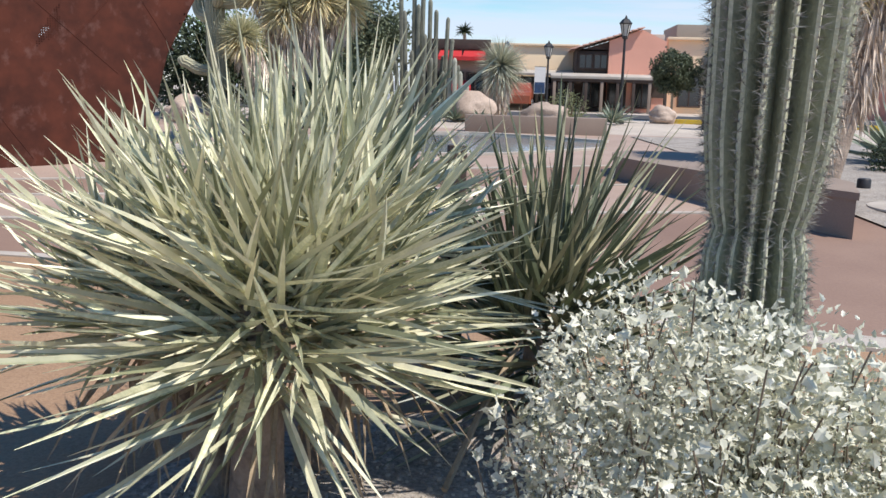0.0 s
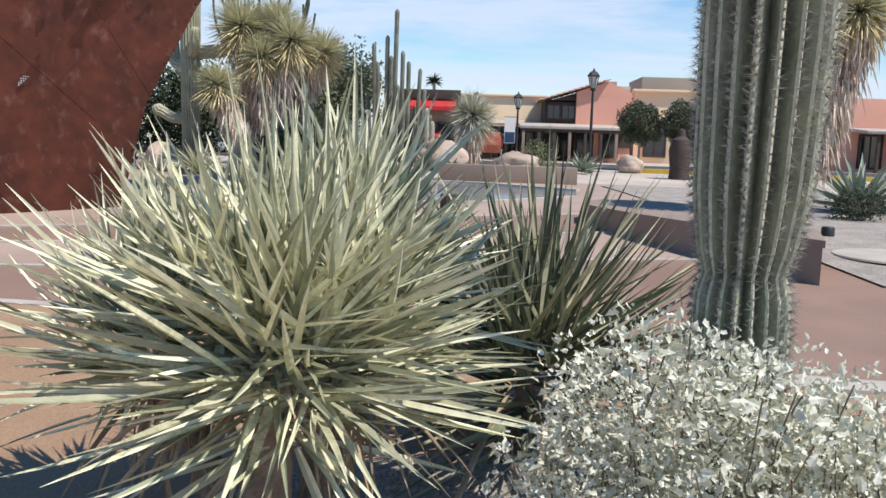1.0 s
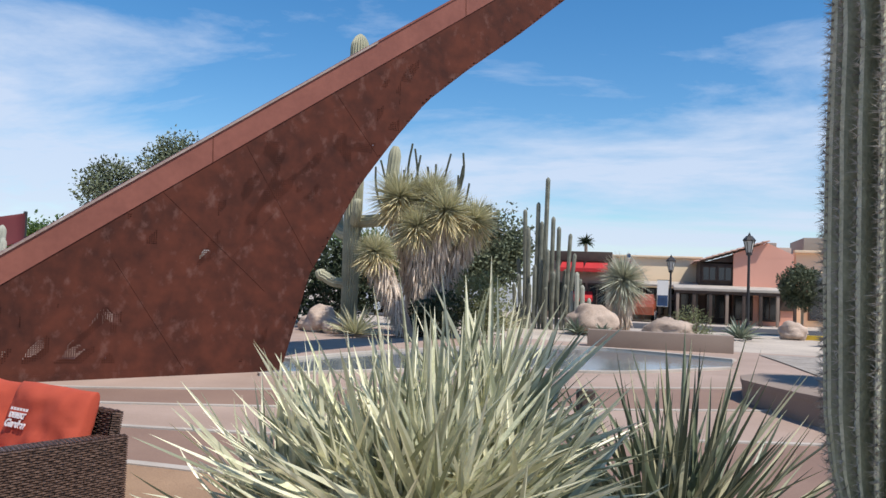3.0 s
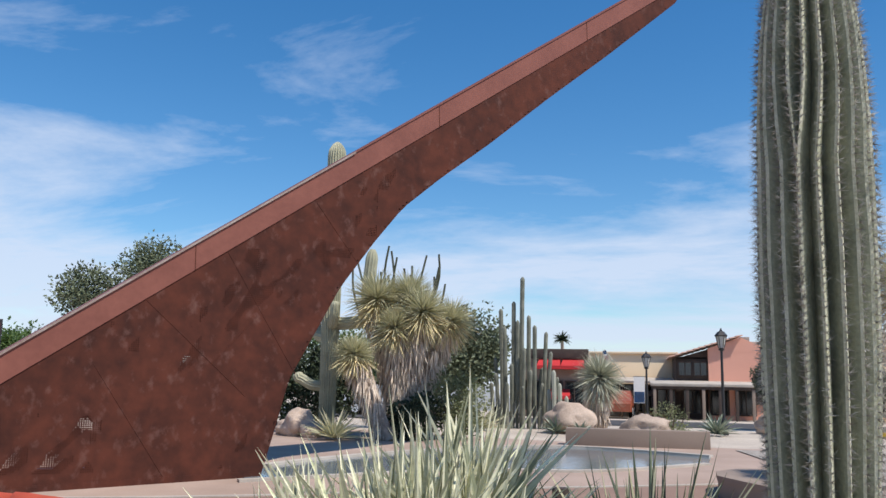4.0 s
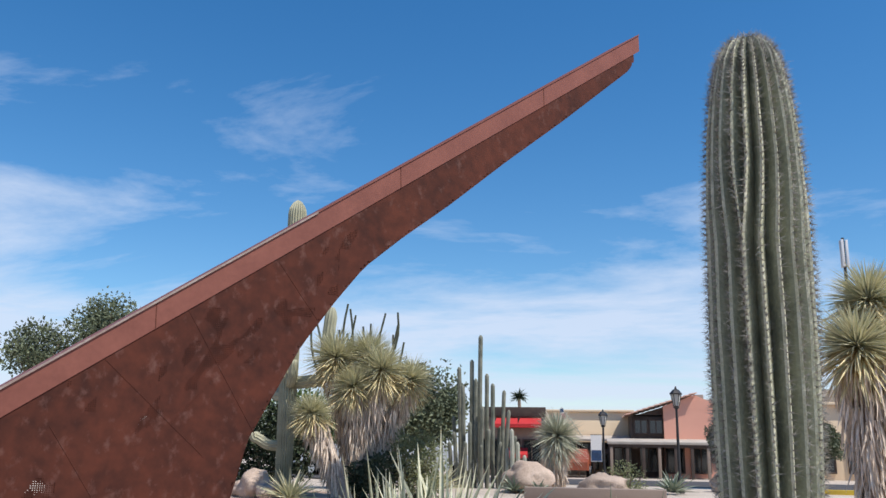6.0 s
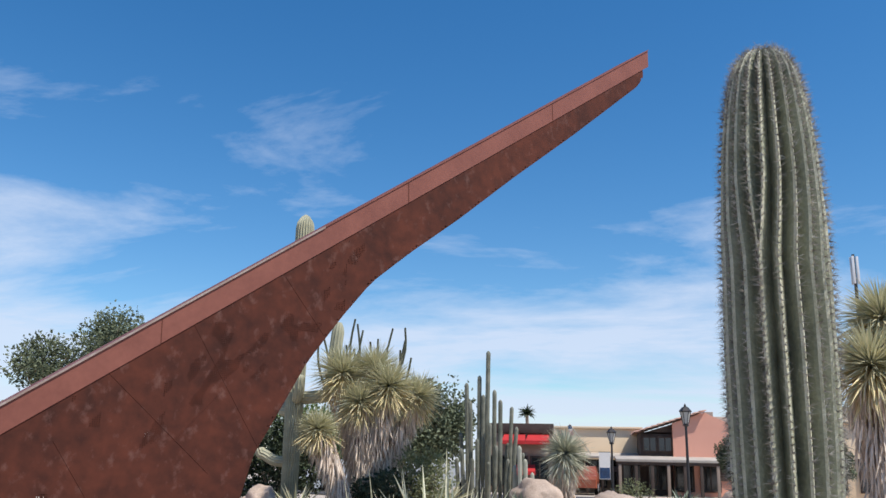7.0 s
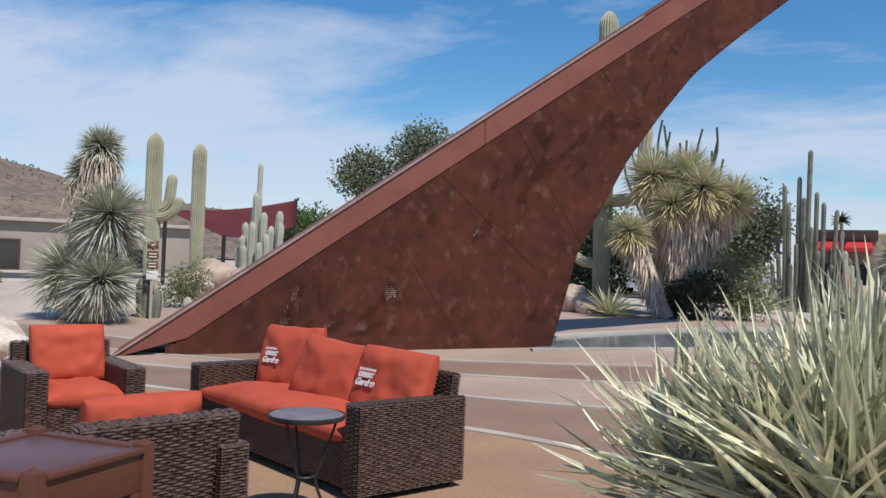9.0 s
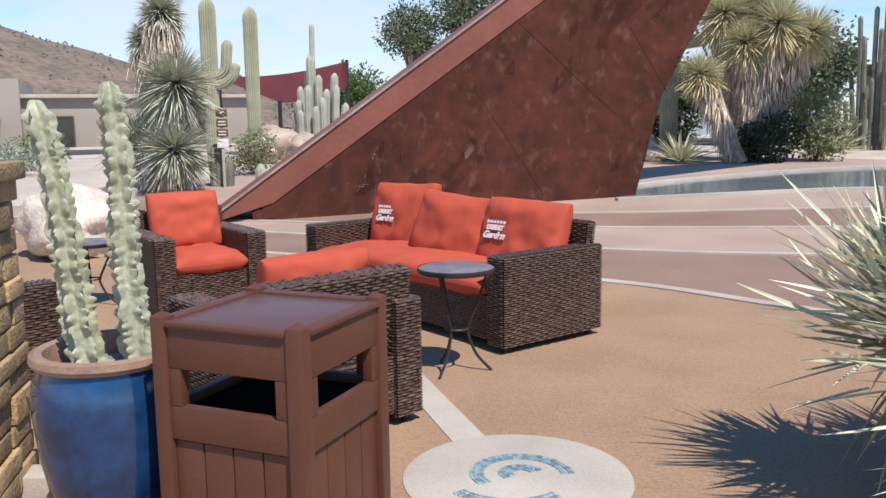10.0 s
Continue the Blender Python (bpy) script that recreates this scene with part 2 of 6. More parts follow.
M_glass = mat("dark_window_glass", (0.02, 0.024, 0.028), (0.015, 0.018, 0.02), 0.08, 2, 20, 0.0, spec=0.8)
M_grey = mat("taupe_stucco", (0.33, 0.285, 0.24), (0.29, 0.25, 0.21), 0.9, 0.5, 40, 0.1)
M_bench = mat("brown_cast_concrete", (0.30, 0.225, 0.175), (0.24, 0.18, 0.14), 0.85, 1.2, 60, 0.2)
M_red = mat("red_canvas", (0.55, 0.03, 0.03), (0.45, 0.02, 0.022), 0.8, 2, 60, 0.1)
M_sail = mat("maroon_shade_cloth", (0.105, 0.012, 0.014), (0.08, 0.009, 0.011), 0.8, 1, 40, 0.1)
M_yellow = mat("yellow_kerb_paint", (0.62, 0.42, 0.04), (0.5, 0.33, 0.04), 0.8, 2, 40, 0.1)
M_water = mat("shallow_water", (0.22, 0.245, 0.25), (0.16, 0.18, 0.19), 0.08, 1.5, 14, 0.08, spec=0.6)
M_hill = mat("desert_hillside", (0.25, 0.175, 0.13), (0.105, 0.088, 0.062), 0.95, 0.05, 0.35, 0.8, fine_mix=0.55, dist=1.0)
M_mosaic = mat("blue_mosaic", (0.30, 0.38, 0.40), (0.13, 0.20, 0.24), 0.3, 30, 90, 0.1, rand=0.35)
M_sign = mat("brown_sign_paint", (0.13, 0.055, 0.022), None, 0.6, 5, 60, 0.0)
M_lampg = mat("frosted_lamp_glass", (0.55, 0.53, 0.48), (0.45, 0.43, 0.40), 0.3, 10, 60, 0.0)
M_car = mat("rusty_red_car_paint", (0.30, 0.08, 0.04), (0.24, 0.06, 0.03), 0.35, 3, 60, 0.0)
M_carw = mat("white_car_paint", (0.7, 0.7, 0.7), (0.62, 0.62, 0.62), 0.3, 3, 60, 0.0)


for leafy, share, tint in ((M_yleaf, 0.08, (0.6, 0.6, 0.34)), (M_yrest, 0.08, (0.6, 0.6, 0.34)), (M_ydark, 0.08, (0.3, 0.36, 0.16)), (M_yfar, 0.2, (0.6, 0.58, 0.34)), (M_silver, 0.22, (0.7, 0.7, 0.5)), (M_olive, 0.25, (0.3, 0.34, 0.1)), (M_green, 0.25, (0.2, 0.3, 0.06))):
    let_light_through(leafy, share, tint)


# ---- mesh tools ----
class Geo:
    """Vertices and faces that are gathered into one mesh."""

    def __init__(self):
        self.v, self.f = [], []

    def add(self, v, f):
        o = len(self.v)
        self.v += [tuple(p) for p in v]
        self.f += [tuple(i + o for i in q) for q in f]
        return self

    def box(self, c, s, m=None, bevel=0.012):
        """Box of size s round c with chamfered edges; m turns it about c."""
        bm = bmesh.new()
        bmesh.ops.create_cube(bm, size=1.0)
        for p in bm.verts:
            p.co = Vector((p.co.x * s[0], p.co.y * s[1], p.co.z * s[2]))
        if bevel:
            bmesh.ops.bevel(bm, geom=bm.edges[:], offset=min(bevel, min(s) * 0.45), segments=2, affect="EDGES", profile=0.6)
        return self.bm(bm, Matrix.Translation(c) @ (m or Matrix()))

    def bm(self, bm, m=None):
        m = m or Matrix()
        bm.verts.index_update()
        self.add([m @ p.co for p in bm.verts], [[p.index for p in q.verts] for q in bm.faces])
        bm.free()
        return self

    def tube(self, pts, radii, n=10, ribs=0, depth=0.0, cap=True):
        """Tube along pts; ribs cut that many flutes into it."""
        pts = [Vector(p) for p in pts]
        if not hasattr(radii, "__len__"):
            radii = [radii] * len(pts)
        o = len(self.v)
        ref = Vector((1, 0, 0))
        for i, p in enumerate(pts):
            t = (pts[min(i + 1, len(pts) - 1)] - pts[max(i - 1, 0)]).normalized()
            a = (ref - t * ref.dot(t))
            if a.length < 0.1:
                a = Vector((0, 1, 0)) - t * t.y
            a.normalize()
            ref = a
            b = t.cross(a)
            for j in range(n):
                w = 2 * math.pi * j / n
                r = radii[i] * (1 - depth * (0.5 + 0.5 * math.cos(ribs * w + math.pi)) if ribs else 1)
                self.v.append(tuple(p + (a * math.cos(w) + b * math.sin(w)) * r))
        for i in range(len(pts) - 1):
            for j in range(n):
                k = (j + 1) % n
                self.f.append((o + i * n + j, o + i * n + k, o + (i + 1) * n + k, o + (i + 1) * n + j))
        if cap:
            self.f.append(tuple(o + j for j in reversed(range(n))))
            self.f.append(tuple(o + (len(pts) - 1) * n + j for j in range(n)))
        return self

    def lathe(self, prof, n=32, c=(0, 0, 0)):
        o = len(self.v)
        for r, z in prof:
            for j in range(n):
                w = 2 * math.pi * j / n
                self.v.append((c[0] + r * math.cos(w), c[1] + r * math.sin(w), c[2] + z))
        for i in range(len(prof) - 1):
            for j in range(n):
                k = (j + 1) % n
                self.f.append((o + i * n + j, o + i * n + k, o + (i + 1) * n + k, o + (i + 1) * n + j))
        return self

    def prism(self, poly, z0, z1):
        """Upright prism over a plan polygon; z0 and z1 may be functions of x, y."""
        n, o = len(poly), len(self.v)
        f0 = z0 if callable(z0) else (lambda x, y: z0)
        f1 = z1 if callable(z1) else (lambda x, y: z1)
        self.v += [(x, y, f0(x, y)) for x, y in poly] + [(x, y, f1(x, y)) for x, y in poly]
        self.f += [(o + i, o + (i + 1) % n, o + n + (i + 1) % n, o + n + i) for i in range(n)]
        self.f += [tuple(o + n + i for i in range(n)), tuple(o + i for i in reversed(range(n)))]
        return self

    def mesh(self, name, smooth=True):
        me = bpy.data.meshes.new(name)
        me.from_pydata(self.v, [], self.f)
        me.update()
        if smooth:
            me.shade_smooth()
            me.set_sharp_from_angle(angle=radians(40))
        return me


def part(name, geo, material, parent=None, label="", m=None, smooth=True, stuff=False):
    me = geo.mesh(name, smooth) if isinstance(geo, Geo) else geo
    if not me.materials:
        me.materials.append(material)
    ob = new(name, me)
    if parent:
        ob.parent = parent
    if m is not None:
        ob.matrix_basis = m
    if label:
        ob["label"] = label
    if stuff:
        ob["kind"] = "stuff"
    return ob


def thing(name, label, category, m=None, group="", kind=""):
    ob = tagged(new(name), label, category, group, kind)
    if m is not None:
        ob.matrix_basis = m
    return ob


def setting(name, geo, material, label, category, smooth=True):
    return tagged(part(name, geo, material, smooth=smooth), label, category, kind="structure")


def lerp(a, b, t):
    return a + (b - a) * t


def gz(x, y):
    """Height of the ground."""
    z = float(np.interp(y, (-60, 5.6, 8.3, 12.5, 18, 26, 60, 400), (0, 0, 0.11, 0.29, 0.40, 0.50, 0.32, 0.5)))
    return z + float(np.interp(-x, (10, 18, 40), (0, 0.22, 0.1))) * float(np.interp(y, (2, 8), (0, 1)))


def drape(edge_a, edge_b, nu, nv, off):
    """Sheet between two plan lines, laid over the ground."""
    def along(line, t):
        k = t * (len(line) - 1)
        i = min(int(k), len(line) - 2)
        return Vector(line[i]).lerp(Vector(line[i + 1]), k - i)
    g = Geo()
    for i in range(nu + 1):
        a, b = along(edge_a, i / nu), along(edge_b, i / nu)
        for j in range(nv + 1):
            p = a.lerp(b, j / nv)
            g.v.append((p.x, p.y, gz(p.x, p.y) + off))
    for i in range(nu):
        for j in range(nv):
            k = i * (nv + 1) + j
            g.f.append((k, k + nv + 1, k + nv + 2, k + 1))
    return g


def smooth_line(pts, n=8):
    """Catmull-Rom through plan points."""
    out = []
    P = [Vector(p) for p in pts]
    for i in range(len(P) - 1):
        a, b, c, d = P[max(i - 1, 0)], P[i], P[i + 1], P[min(i + 2, len(P) - 1)]
        for k in range(n):
            t = k / n
            out.append(0.5 * (2 * b + (c - a) * t + (2 * a - 5 * b + 4 * c - d) * t * t + (3 * b - a - 3 * c + d) * t ** 3))
    out.append(P[-1])
    return out


# ---- ground ----
def build_ground():
    g = Geo()
    xs = sorted(set([-900, -500, -250, -120, -60] + [i for i in range(-42, 43, 2)] + [60, 120, 250, 500, 900]))
    ys = sorted(set([-300, -100, -40] + [i * 0.7 for i in range(-20, 45)] + list(range(33, 80, 4)) + [100, 140, 200, 400, 900]))
    for y in ys:
        for x in xs:
            g.v.append((x, y, gz(x, y)))
    n = len(xs)
    for j in range(len(ys) - 1):
        for i in range(n - 1):
            k = j * n + i
            g.f.append((k, k + 1, k + n + 1, k + n))
    setting("ground", g, M_gravel, "tan desert gravel ground with fine stones", "ground")


build_ground()
# paving of the plaza, band by band
l0 = [(-14, -6), (-6, -6), (0, -6), (7, -6)]
l1 = smooth_line([(-14, 6.2), (-7, 6.6), (-3.6, 6.65), (-1.85, 6.3), (1.0, 5.75), (4.0, 5.6), (7, 5.6)])
l2 = smooth_line([(-14, 7.0), (-8, 7.7), (-4.2, 8.02), (-2.2, 8.44), (0.5, 9.3), (3.3, 9.9), (7, 10.5)])
l3 = smooth_line([(-14, 7.8), (-8, 8.6), (-4.6, 9.35), (-2.4, 10.1), (0.2, 11.0), (3.0, 12.0), (7, 13)])
l4 = smooth_line([(-14, 8.8), (-8, 9.6), (-5.0, 10.5), (-2.7, 11.6), (0, 12.8), (3.0, 14.2), (7, 15)])
l5 = smooth_line([(-14, 19), (-8, 23.5), (-4.0, 22.5), (-1.5, 21.6), (0.6, 21.2), (3.0, 21.0), (7, 20.5)])
setting("pavement_1", drape(l0, l1, 60, 22, 0.010), M_tan, "tan exposed aggregate plaza paving", "pavement")
setting("pavement_2", drape(l1, l2, 60, 6, 0.010), M_pinkd, "rose brown concrete paving band", "pavement")
setting("pavement_3", drape(l2, l3, 60, 5, 0.010), M_pinkl, "pale rose concrete paving band", "pavement")
setting("pavement_4", drape(l3, l4, 60, 5, 0.010), M_pinkd, "rose brown concrete paving band", "pavement")
setting("pavement_5", drape(l4, l5, 60, 18, 0.010), M_pinkl, "pale rose concrete paving round the sundial", "pavement")


def kerb_strip(name, line, w, h, material, label):
    g = Geo()
    P = [Vector((p[0], p[1])) for p in line]
    n = len(P)
    for i, p in enumerate(P):
        t = (P[min(i + 1, n - 1)] - P[max(i - 1, 0)]).normalized()
        s = Vector((-t.y, t.x)) * w / 2
        z = gz(p.x, p.y)
        a, b = p + s, p - s
        g.v += [(a.x, a.y, z - 0.05), (a.x, a.y, z + h), (b.x, b.y, z + h), (b.x, b.y, z - 0.05)]
    for i in range(n - 1):
        k = i * 4
        g.f += [(k, k + 1, k + 5, k + 4), (k + 1, k + 2, k + 6, k + 5), (k + 2, k + 3, k + 7, k + 6)]
    g.f += [(0, 3, 2, 1), (4 * n - 4, 4 * n - 3, 4 * n - 2, 4 * n - 1)]
    return setting(name, g, material, label, "kerb", smooth=False)


kerb_strip("trim_1", l1, 0.13, 0.02, M_pale, "pale concrete strip set in the paving")
kerb_strip("trim_2", l2, 0.10, 0.025, M_pale, "pale concrete strip set in the paving")
kerb_strip("trim_3", l3, 0.10, 0.025, M_pale, "pale concrete strip set in the paving")
kerb_strip("trim_4", l4, 0.10, 0.025, M_pale, "pale concrete strip set in the paving")
kerb_strip("trim_5", [(-3.75, 3.75), (-3.22, 3.28), (-2.70, 2.82)], 0.16, 0.014, M_pale, "pale concrete strip leading to the medallion")


def disc_poly(cx, cy, rx, ry, n=48, wob=0.0, seed=0):
    rnd = random.Random(seed)
    ph = [rnd.uniform(0, 6.28) for _ in range(3)]
    return [(cx + math.cos(a) * rx * (1 + wob * math.sin(2 * a + ph[0]) + wob * 0.6 * math.sin(5 * a + ph[1])),
             cy + math.sin(a) * ry * (1 + wob * math.sin(3 * a + ph[2])) ) for a in [2 * math.pi * i / n for i in range(n)]]


# planting bed with its stones
bed = disc_poly(0.55, 2.75, 1.75, 1.25, 64, 0.05, 3)
setting("bed", Geo().prism(bed, -0.05, 0.03), M_mulch, "pale gravel planting bed beside the plaza", "planting bed", smooth=False)
# pool round the foot of the sundial
pool_front = smooth_line([(-5.3, 11.75), (-4.2, 12.6), (-2.3, 14.2), (-0.3, 14.7), (1.7, 16.6)])
pool_back = smooth_line([(-5.7, 13.6), (-5.0, 15.4), (-3.3, 18.0), (-1.0, 19.6), (1.9, 18.2)])
setting("water", drape(pool_front, pool_back, 32, 8, 0.022), M_water, "shallow grey blue water of the reflecting pool", "water")
kerb_strip("trim_6", pool_front, 0.16, 0.05, M_pale, "pale concrete rim of the pool")
kerb_strip("trim_7", pool_back, 0.2, 0.06, M_pale, "pale concrete far rim of the pool")
# far road
setting("road", drape([(-60, 36), (0, 33), (60, 31)], [(-60, 44), (0, 41), (60, 38)], 30, 4, 0.02), M_asphalt, "dark asphalt street before the shops", "road")
setting("road_2", drape([(-60, 6), (-30, 14), (-24, 19.5)], [(-60, 12), (-32, 20), (-26, 25)], 20, 4, 0.02), M_asphalt, "dark asphalt street", "road")
kerb_strip("trim_8", [(4.4, 29.2), (7.5, 28.6), (12, 27.8)], 0.35, 0.14, M_yellow, "yellow painted kerb")


# ---- sundial gnomon ----
TOE, ALONG, FACE = Vector((-9.4, 8.3, 0)), Vector((0.722, 0.692, 0)), Vector((0.692, -0.722, 0))


def gn(s, z, off=0.0):
    return TOE + ALONG * s + FACE * off + Vector((0, 0, z))


def beam_top(s):
    return 0.50 + 0.7095 * s


def body_edge(z):
    """How far along the body's curved end stands at height z."""
    return float(np.interp(z, (0.0, 0.29, 0.95, 1.77, 2.58, 3.29, 4.10, 4.78, 5.45, 6.24, 7.41, 8.68, 10.44, 10.75), (5.76, 5.8, 5.98, 6.19, 6.63, 7.01, 7.60, 8.15, 8.94, 9.96, 11.36, 12.95, 15.06, 15.3)))


def build_gnomon():
    th = thing("sundial_gnomon", "huge rust brown steel sundial gnomon with perforated sides", "sundial")
    # the sloping beam: two fascias, a top plate and a soffit
    w = 0.45

    def bar(name, offs, z_hi, z_lo, material, label="", end=15.47):
        g = Geo()
        N = 16
        for i in range(N + 1):
            s = lerp(-0.62, end, i / N)
            for o in offs:
                for dz in (z_hi, z_lo):
                    g.v.append(tuple(gn(s, max(beam_top(s) + dz, gz(*gn(s, 0, o).xy) - 0.03), o)))
        for i in range(N):
            k = i * 4
            g.f += [(k, k + 1, k + 5, k + 4), (k + 1, k + 3, k + 7, k + 5), (k + 3, k + 2, k + 6, k + 7), (k + 2, k, k + 4, k + 6)]
        g.f += [(0, 2, 3, 1), (4 * N, 4 * N + 1, 4 * N + 3, 4 * N + 2)]
        return part(name, g, material, th, label, smooth=False)
    bar("fascia", (0.0, -0.05), 0.0, -0.41, M_rustl, "lighter red brown fascia")
    bar("fascia", (-2 * w + 0.05, -2 * w), 0.0, -0.41, M_rustl, "lighter red brown fascia")
    bar("top_plate", (0.02, -2 * w - 0.02), 0.03, 0.003, M_rustl)
    # added strip: the bright lit edge of the plate, put in as paler colour
    bar("edge_strip", (0.028, 0.0225), 0.03, -0.008, M_litedge, "pale grey strip painted as the sunlit edge of the top plate", 7.2)
    bar("soffit", (-0.053, -2 * w + 0.053), -0.32, -0.34, M_rust)
    # seams of the fascia
    for s in (4.6, 8.85, 12.4):
        g = Geo()
        for o in (0.006,):
            a = [gn(s - 0.005, beam_top(s - 0.005) - 0.005, o), gn(s + 0.005, beam_top(s + 0.005) - 0.005, o), gn(s + 0.02, beam_top(s) - 0.40, o), gn(s + 0.010, beam_top(s) - 0.40, o)]
            b = [p - FACE * 0.01 for p in a]
            g.add(a + b, [(0, 1, 2, 3), (7, 6, 5, 4), (0, 4, 5, 1), (1, 5, 6, 2), (2, 6, 7, 3), (3, 7, 4, 0)])
        part("seam", g, M_rustm, th)
    # perforated sheets on both faces: a lattice with holes in patches
    rnd = random.Random(5)

    def inside(s, z):
        return 0.1 <= s and z < beam_top(s) - 0.34 and s < body_edge(z) and z > 0.0

    def holed(s, z):
        a, b = s * 0.8 - z * 0.6, s * 0.6 + z * 0.8
        high = 0.22 if (beam_top(s) - 1.9 < z and 4.6 < s < 8.0) else 0.0
        low = 0.2 if (z < 1.6 and s < 3.4) else 0.0
        return noise.noise(Vector((a * 5.5, b * 2.3, 4.2))) - 0.40 + high + low

    def sheet(off, name, label):
        g = Geo()
        # panels are solid but for rows of holes; holes are left-out cells in a fine grid
        S, Z = np.arange(0.1, 15.5, 0.42), np.arange(0.0, 10.9, 0.42)
        for s0 in S:
            for z0 in Z:
                cs = [(s0, z0), (s0 + 0.42, z0), (s0 + 0.42, z0 + 0.42), (s0, z0 + 0.42)]
                ins = [inside(*c) for c in cs]
                if not any(ins):
                    continue
                hol = max(holed(*c) for c in cs) > 0.0 and not (off < -0.5 and z0 > 1.9)
                n = 28 if (hol and all(ins) and s0 < 8.2) else 3 if all(ins) else 6
                h = 0.42 / n
                for a in range(n):
                    for b in range(n):
                        s, z = s0 + a * h, z0 + b * h
                        if n == 28 and a % 2 and b % 2 and holed(s, z) > 0.0:
                            continue
                        q = [(s, z), (s + h, z), (s + h, z + h), (s, z + h)]
                        if n == 6:
                            if not inside(s + h / 2, z + h / 2):
                                continue
                            q = [clamp(*p) for p in q]
                        k = len(g.v)
                        g.v += [tuple(gn(x, y, off)) for x, y in q]
                        g.f.append((k, k + 1, k + 2, k + 3))
        return part(name, g, M_rust, th, label, smooth=False)

    def clamp(s, z):
        z = max(z, 0.0)
        z = min(z, beam_top(s) - 0.33)
        return min(s, body_edge(z)), z
    sheet(-0.015, "perforated_sheet", "rusted perforated steel sheet")
    sheet(-0.72, "perforated_sheet", "rusted perforated steel sheet")
    # end plate along the curve, base plate, inner frame
    g = Geo()
    zs = np.linspace(0.0, 10.6, 60)
    for z in zs:
        s = body_edge(z)
        g.v += [tuple(gn(s + 0.012, z, -0.02)), tuple(gn(s + 0.012, z, -0.75)), tuple(gn(s - 0.02, z + 0.01, -0.75)), tuple(gn(s - 0.02, z + 0.01, -0.02))]
    for i in range(len(zs) - 1):
        k = i * 4
        for a in range(4):
            b = (a + 1) % 4
            g.f.append((k + a, k + b, k + 4 + b, k + 4 + a))
    part("edge_plate", g, M_rust, th, smooth=False)
    g = Geo()
    for s0, s1 in [(0.2, 5.74)]:
        poly = [gn(s0, 0, -0.01).xy, gn(s1, 0, -0.01).xy, gn(s1, 0, -0.78).xy, gn(s0, 0, -0.78).xy]
        g.prism([tuple(p) for p in poly], lambda x, y: gz(x, y) - 0.05, lambda x, y: gz(x, y) + 0.10)
    part("base_plate", g, M_rust, th, smooth=False)

    def strut(a, b, r=0.05, off=-0.57):
        part("strut", Geo().tube([gn(*a, off), gn(*b, off)], r, 6), M_rust, th)

    for a, b in (((1.6, 0.1), (2.6, 1.9)), ((2.6, 1.9), (4.6, 0.1)), ((4.6, 0.1), (4.4, 3.1)), ((4.4, 3.1), (6.2, 1.6)), ((4.6, 0.1), (6.2, 1.6)), ((2.6, 1.9), (6.0, 0.4)), ((4.4, 3.1), (7.1, 3.4)), ((6.2, 4.3), (7.1, 3.4)), ((6.2, 4.3), (8.2, 4.9)), ((8.0, 5.7), (8.3, 5.0))):
        strut(a, b)

    def seam(a, b):
        A, B = gn(*a, -0.016), gn(*b, -0.016)
        part("seam", Geo().tube([A, B], 0.007, 5), M_rust, th)

    for a, b in (((3.3, 1.9), (4.45, 0.2)), ((3.9, 2.9), (5.5, 1.5)), ((5.1, 3.7), (6.3, 1.85)), ((4.95, 1.95), (5.6, 2.7)), ((6.55, 4.65), (7.3, 3.75)), ((1.9, 1.3), (1.95, 0.2))):
        seam(a, b)


build_gnomon()


# ---- wicker furniture ----
def weave(w, h, pitch=0.0145, col=0.04):
    """Woven panel in the x-z plane, w wide and h high, facing -y."""
    g = Geo()
    rows, nx = max(2, round(h / pitch)), max(4, round(w / (col / 2)))
    p = h / rows
    for r in range(rows):
        z = r * p
        o = len(g.v)
        for i in range(nx + 1):
            x = w * i / nx
            amp = 0.0045 * math.cos(math.pi * i / 2 * 1.0 + math.pi * (r % 2)) if 0 < i < nx else -0.002
            y = -0.004 - amp
            g.v += [(x, y + 0.006, z + 0.001), (x, y - 0.004, z + p * 0.3), (x, y - 0.004, z + p * 0.7), (x, y + 0.006, z + p - 0.001)]
        for i in range(nx):
            k = o + i * 4
            for a in range(3):
                g.f.append((k + a, k + 4 + a, k + 5 + a, k + 1 + a))
    return g


def cushion(sx, sy, sz, seed=0):
    """Stuffed cushion with rounded, sagging faces, centred on the origin."""
    g = Geo()
    rnd = random.Random(seed)
    N = 26
    ph = rnd.uniform(0, 9)

    def sup(u):
        return (1 - abs(u) ** 3.2)
    for side in (1, -1):
        o = len(g.v)
        for i in range(N + 1):
            for j in range(N + 1):
                u, v = i / N * 2 - 1, j / N * 2 - 1
                u, v = math.sin(u * 1.5708), math.sin(v * 1.5708)
                thick = (sup(u) * sup(v)) ** 0.32
                wr = (0.15 * noise.noise(Vector((u * 2.2 + ph, v * 2.2, side))) + 0.09 * noise.noise(Vector((u * 5 + ph, v * 3, side))) - 0.22 * max(0.0, 1 - abs(v - 0.35 - 0.3 * math.sin(u * 2 + ph)) * 9) * max(0.0, abs(u) - 0.45)) * thick
                x = u * sx / 2 * (1 - 0.045 * (1 - v * v) * 0 - 0.03 * (1 - thick))
                y = v * sy / 2 * (1 + 0.06 * noise.noise(Vector((u * 1.7 + ph, v, 5))))
                g.v.append((x, y, side * sz / 2 * (thick * (1 + wr * 2))))
        for i in range(N):
            for j in range(N):
                k = o + i * (N + 1) + j
                q = (k, k + N + 1, k + N + 2, k + 1)
                g.f.append(q if side == 1 else q[::-1])
    return g


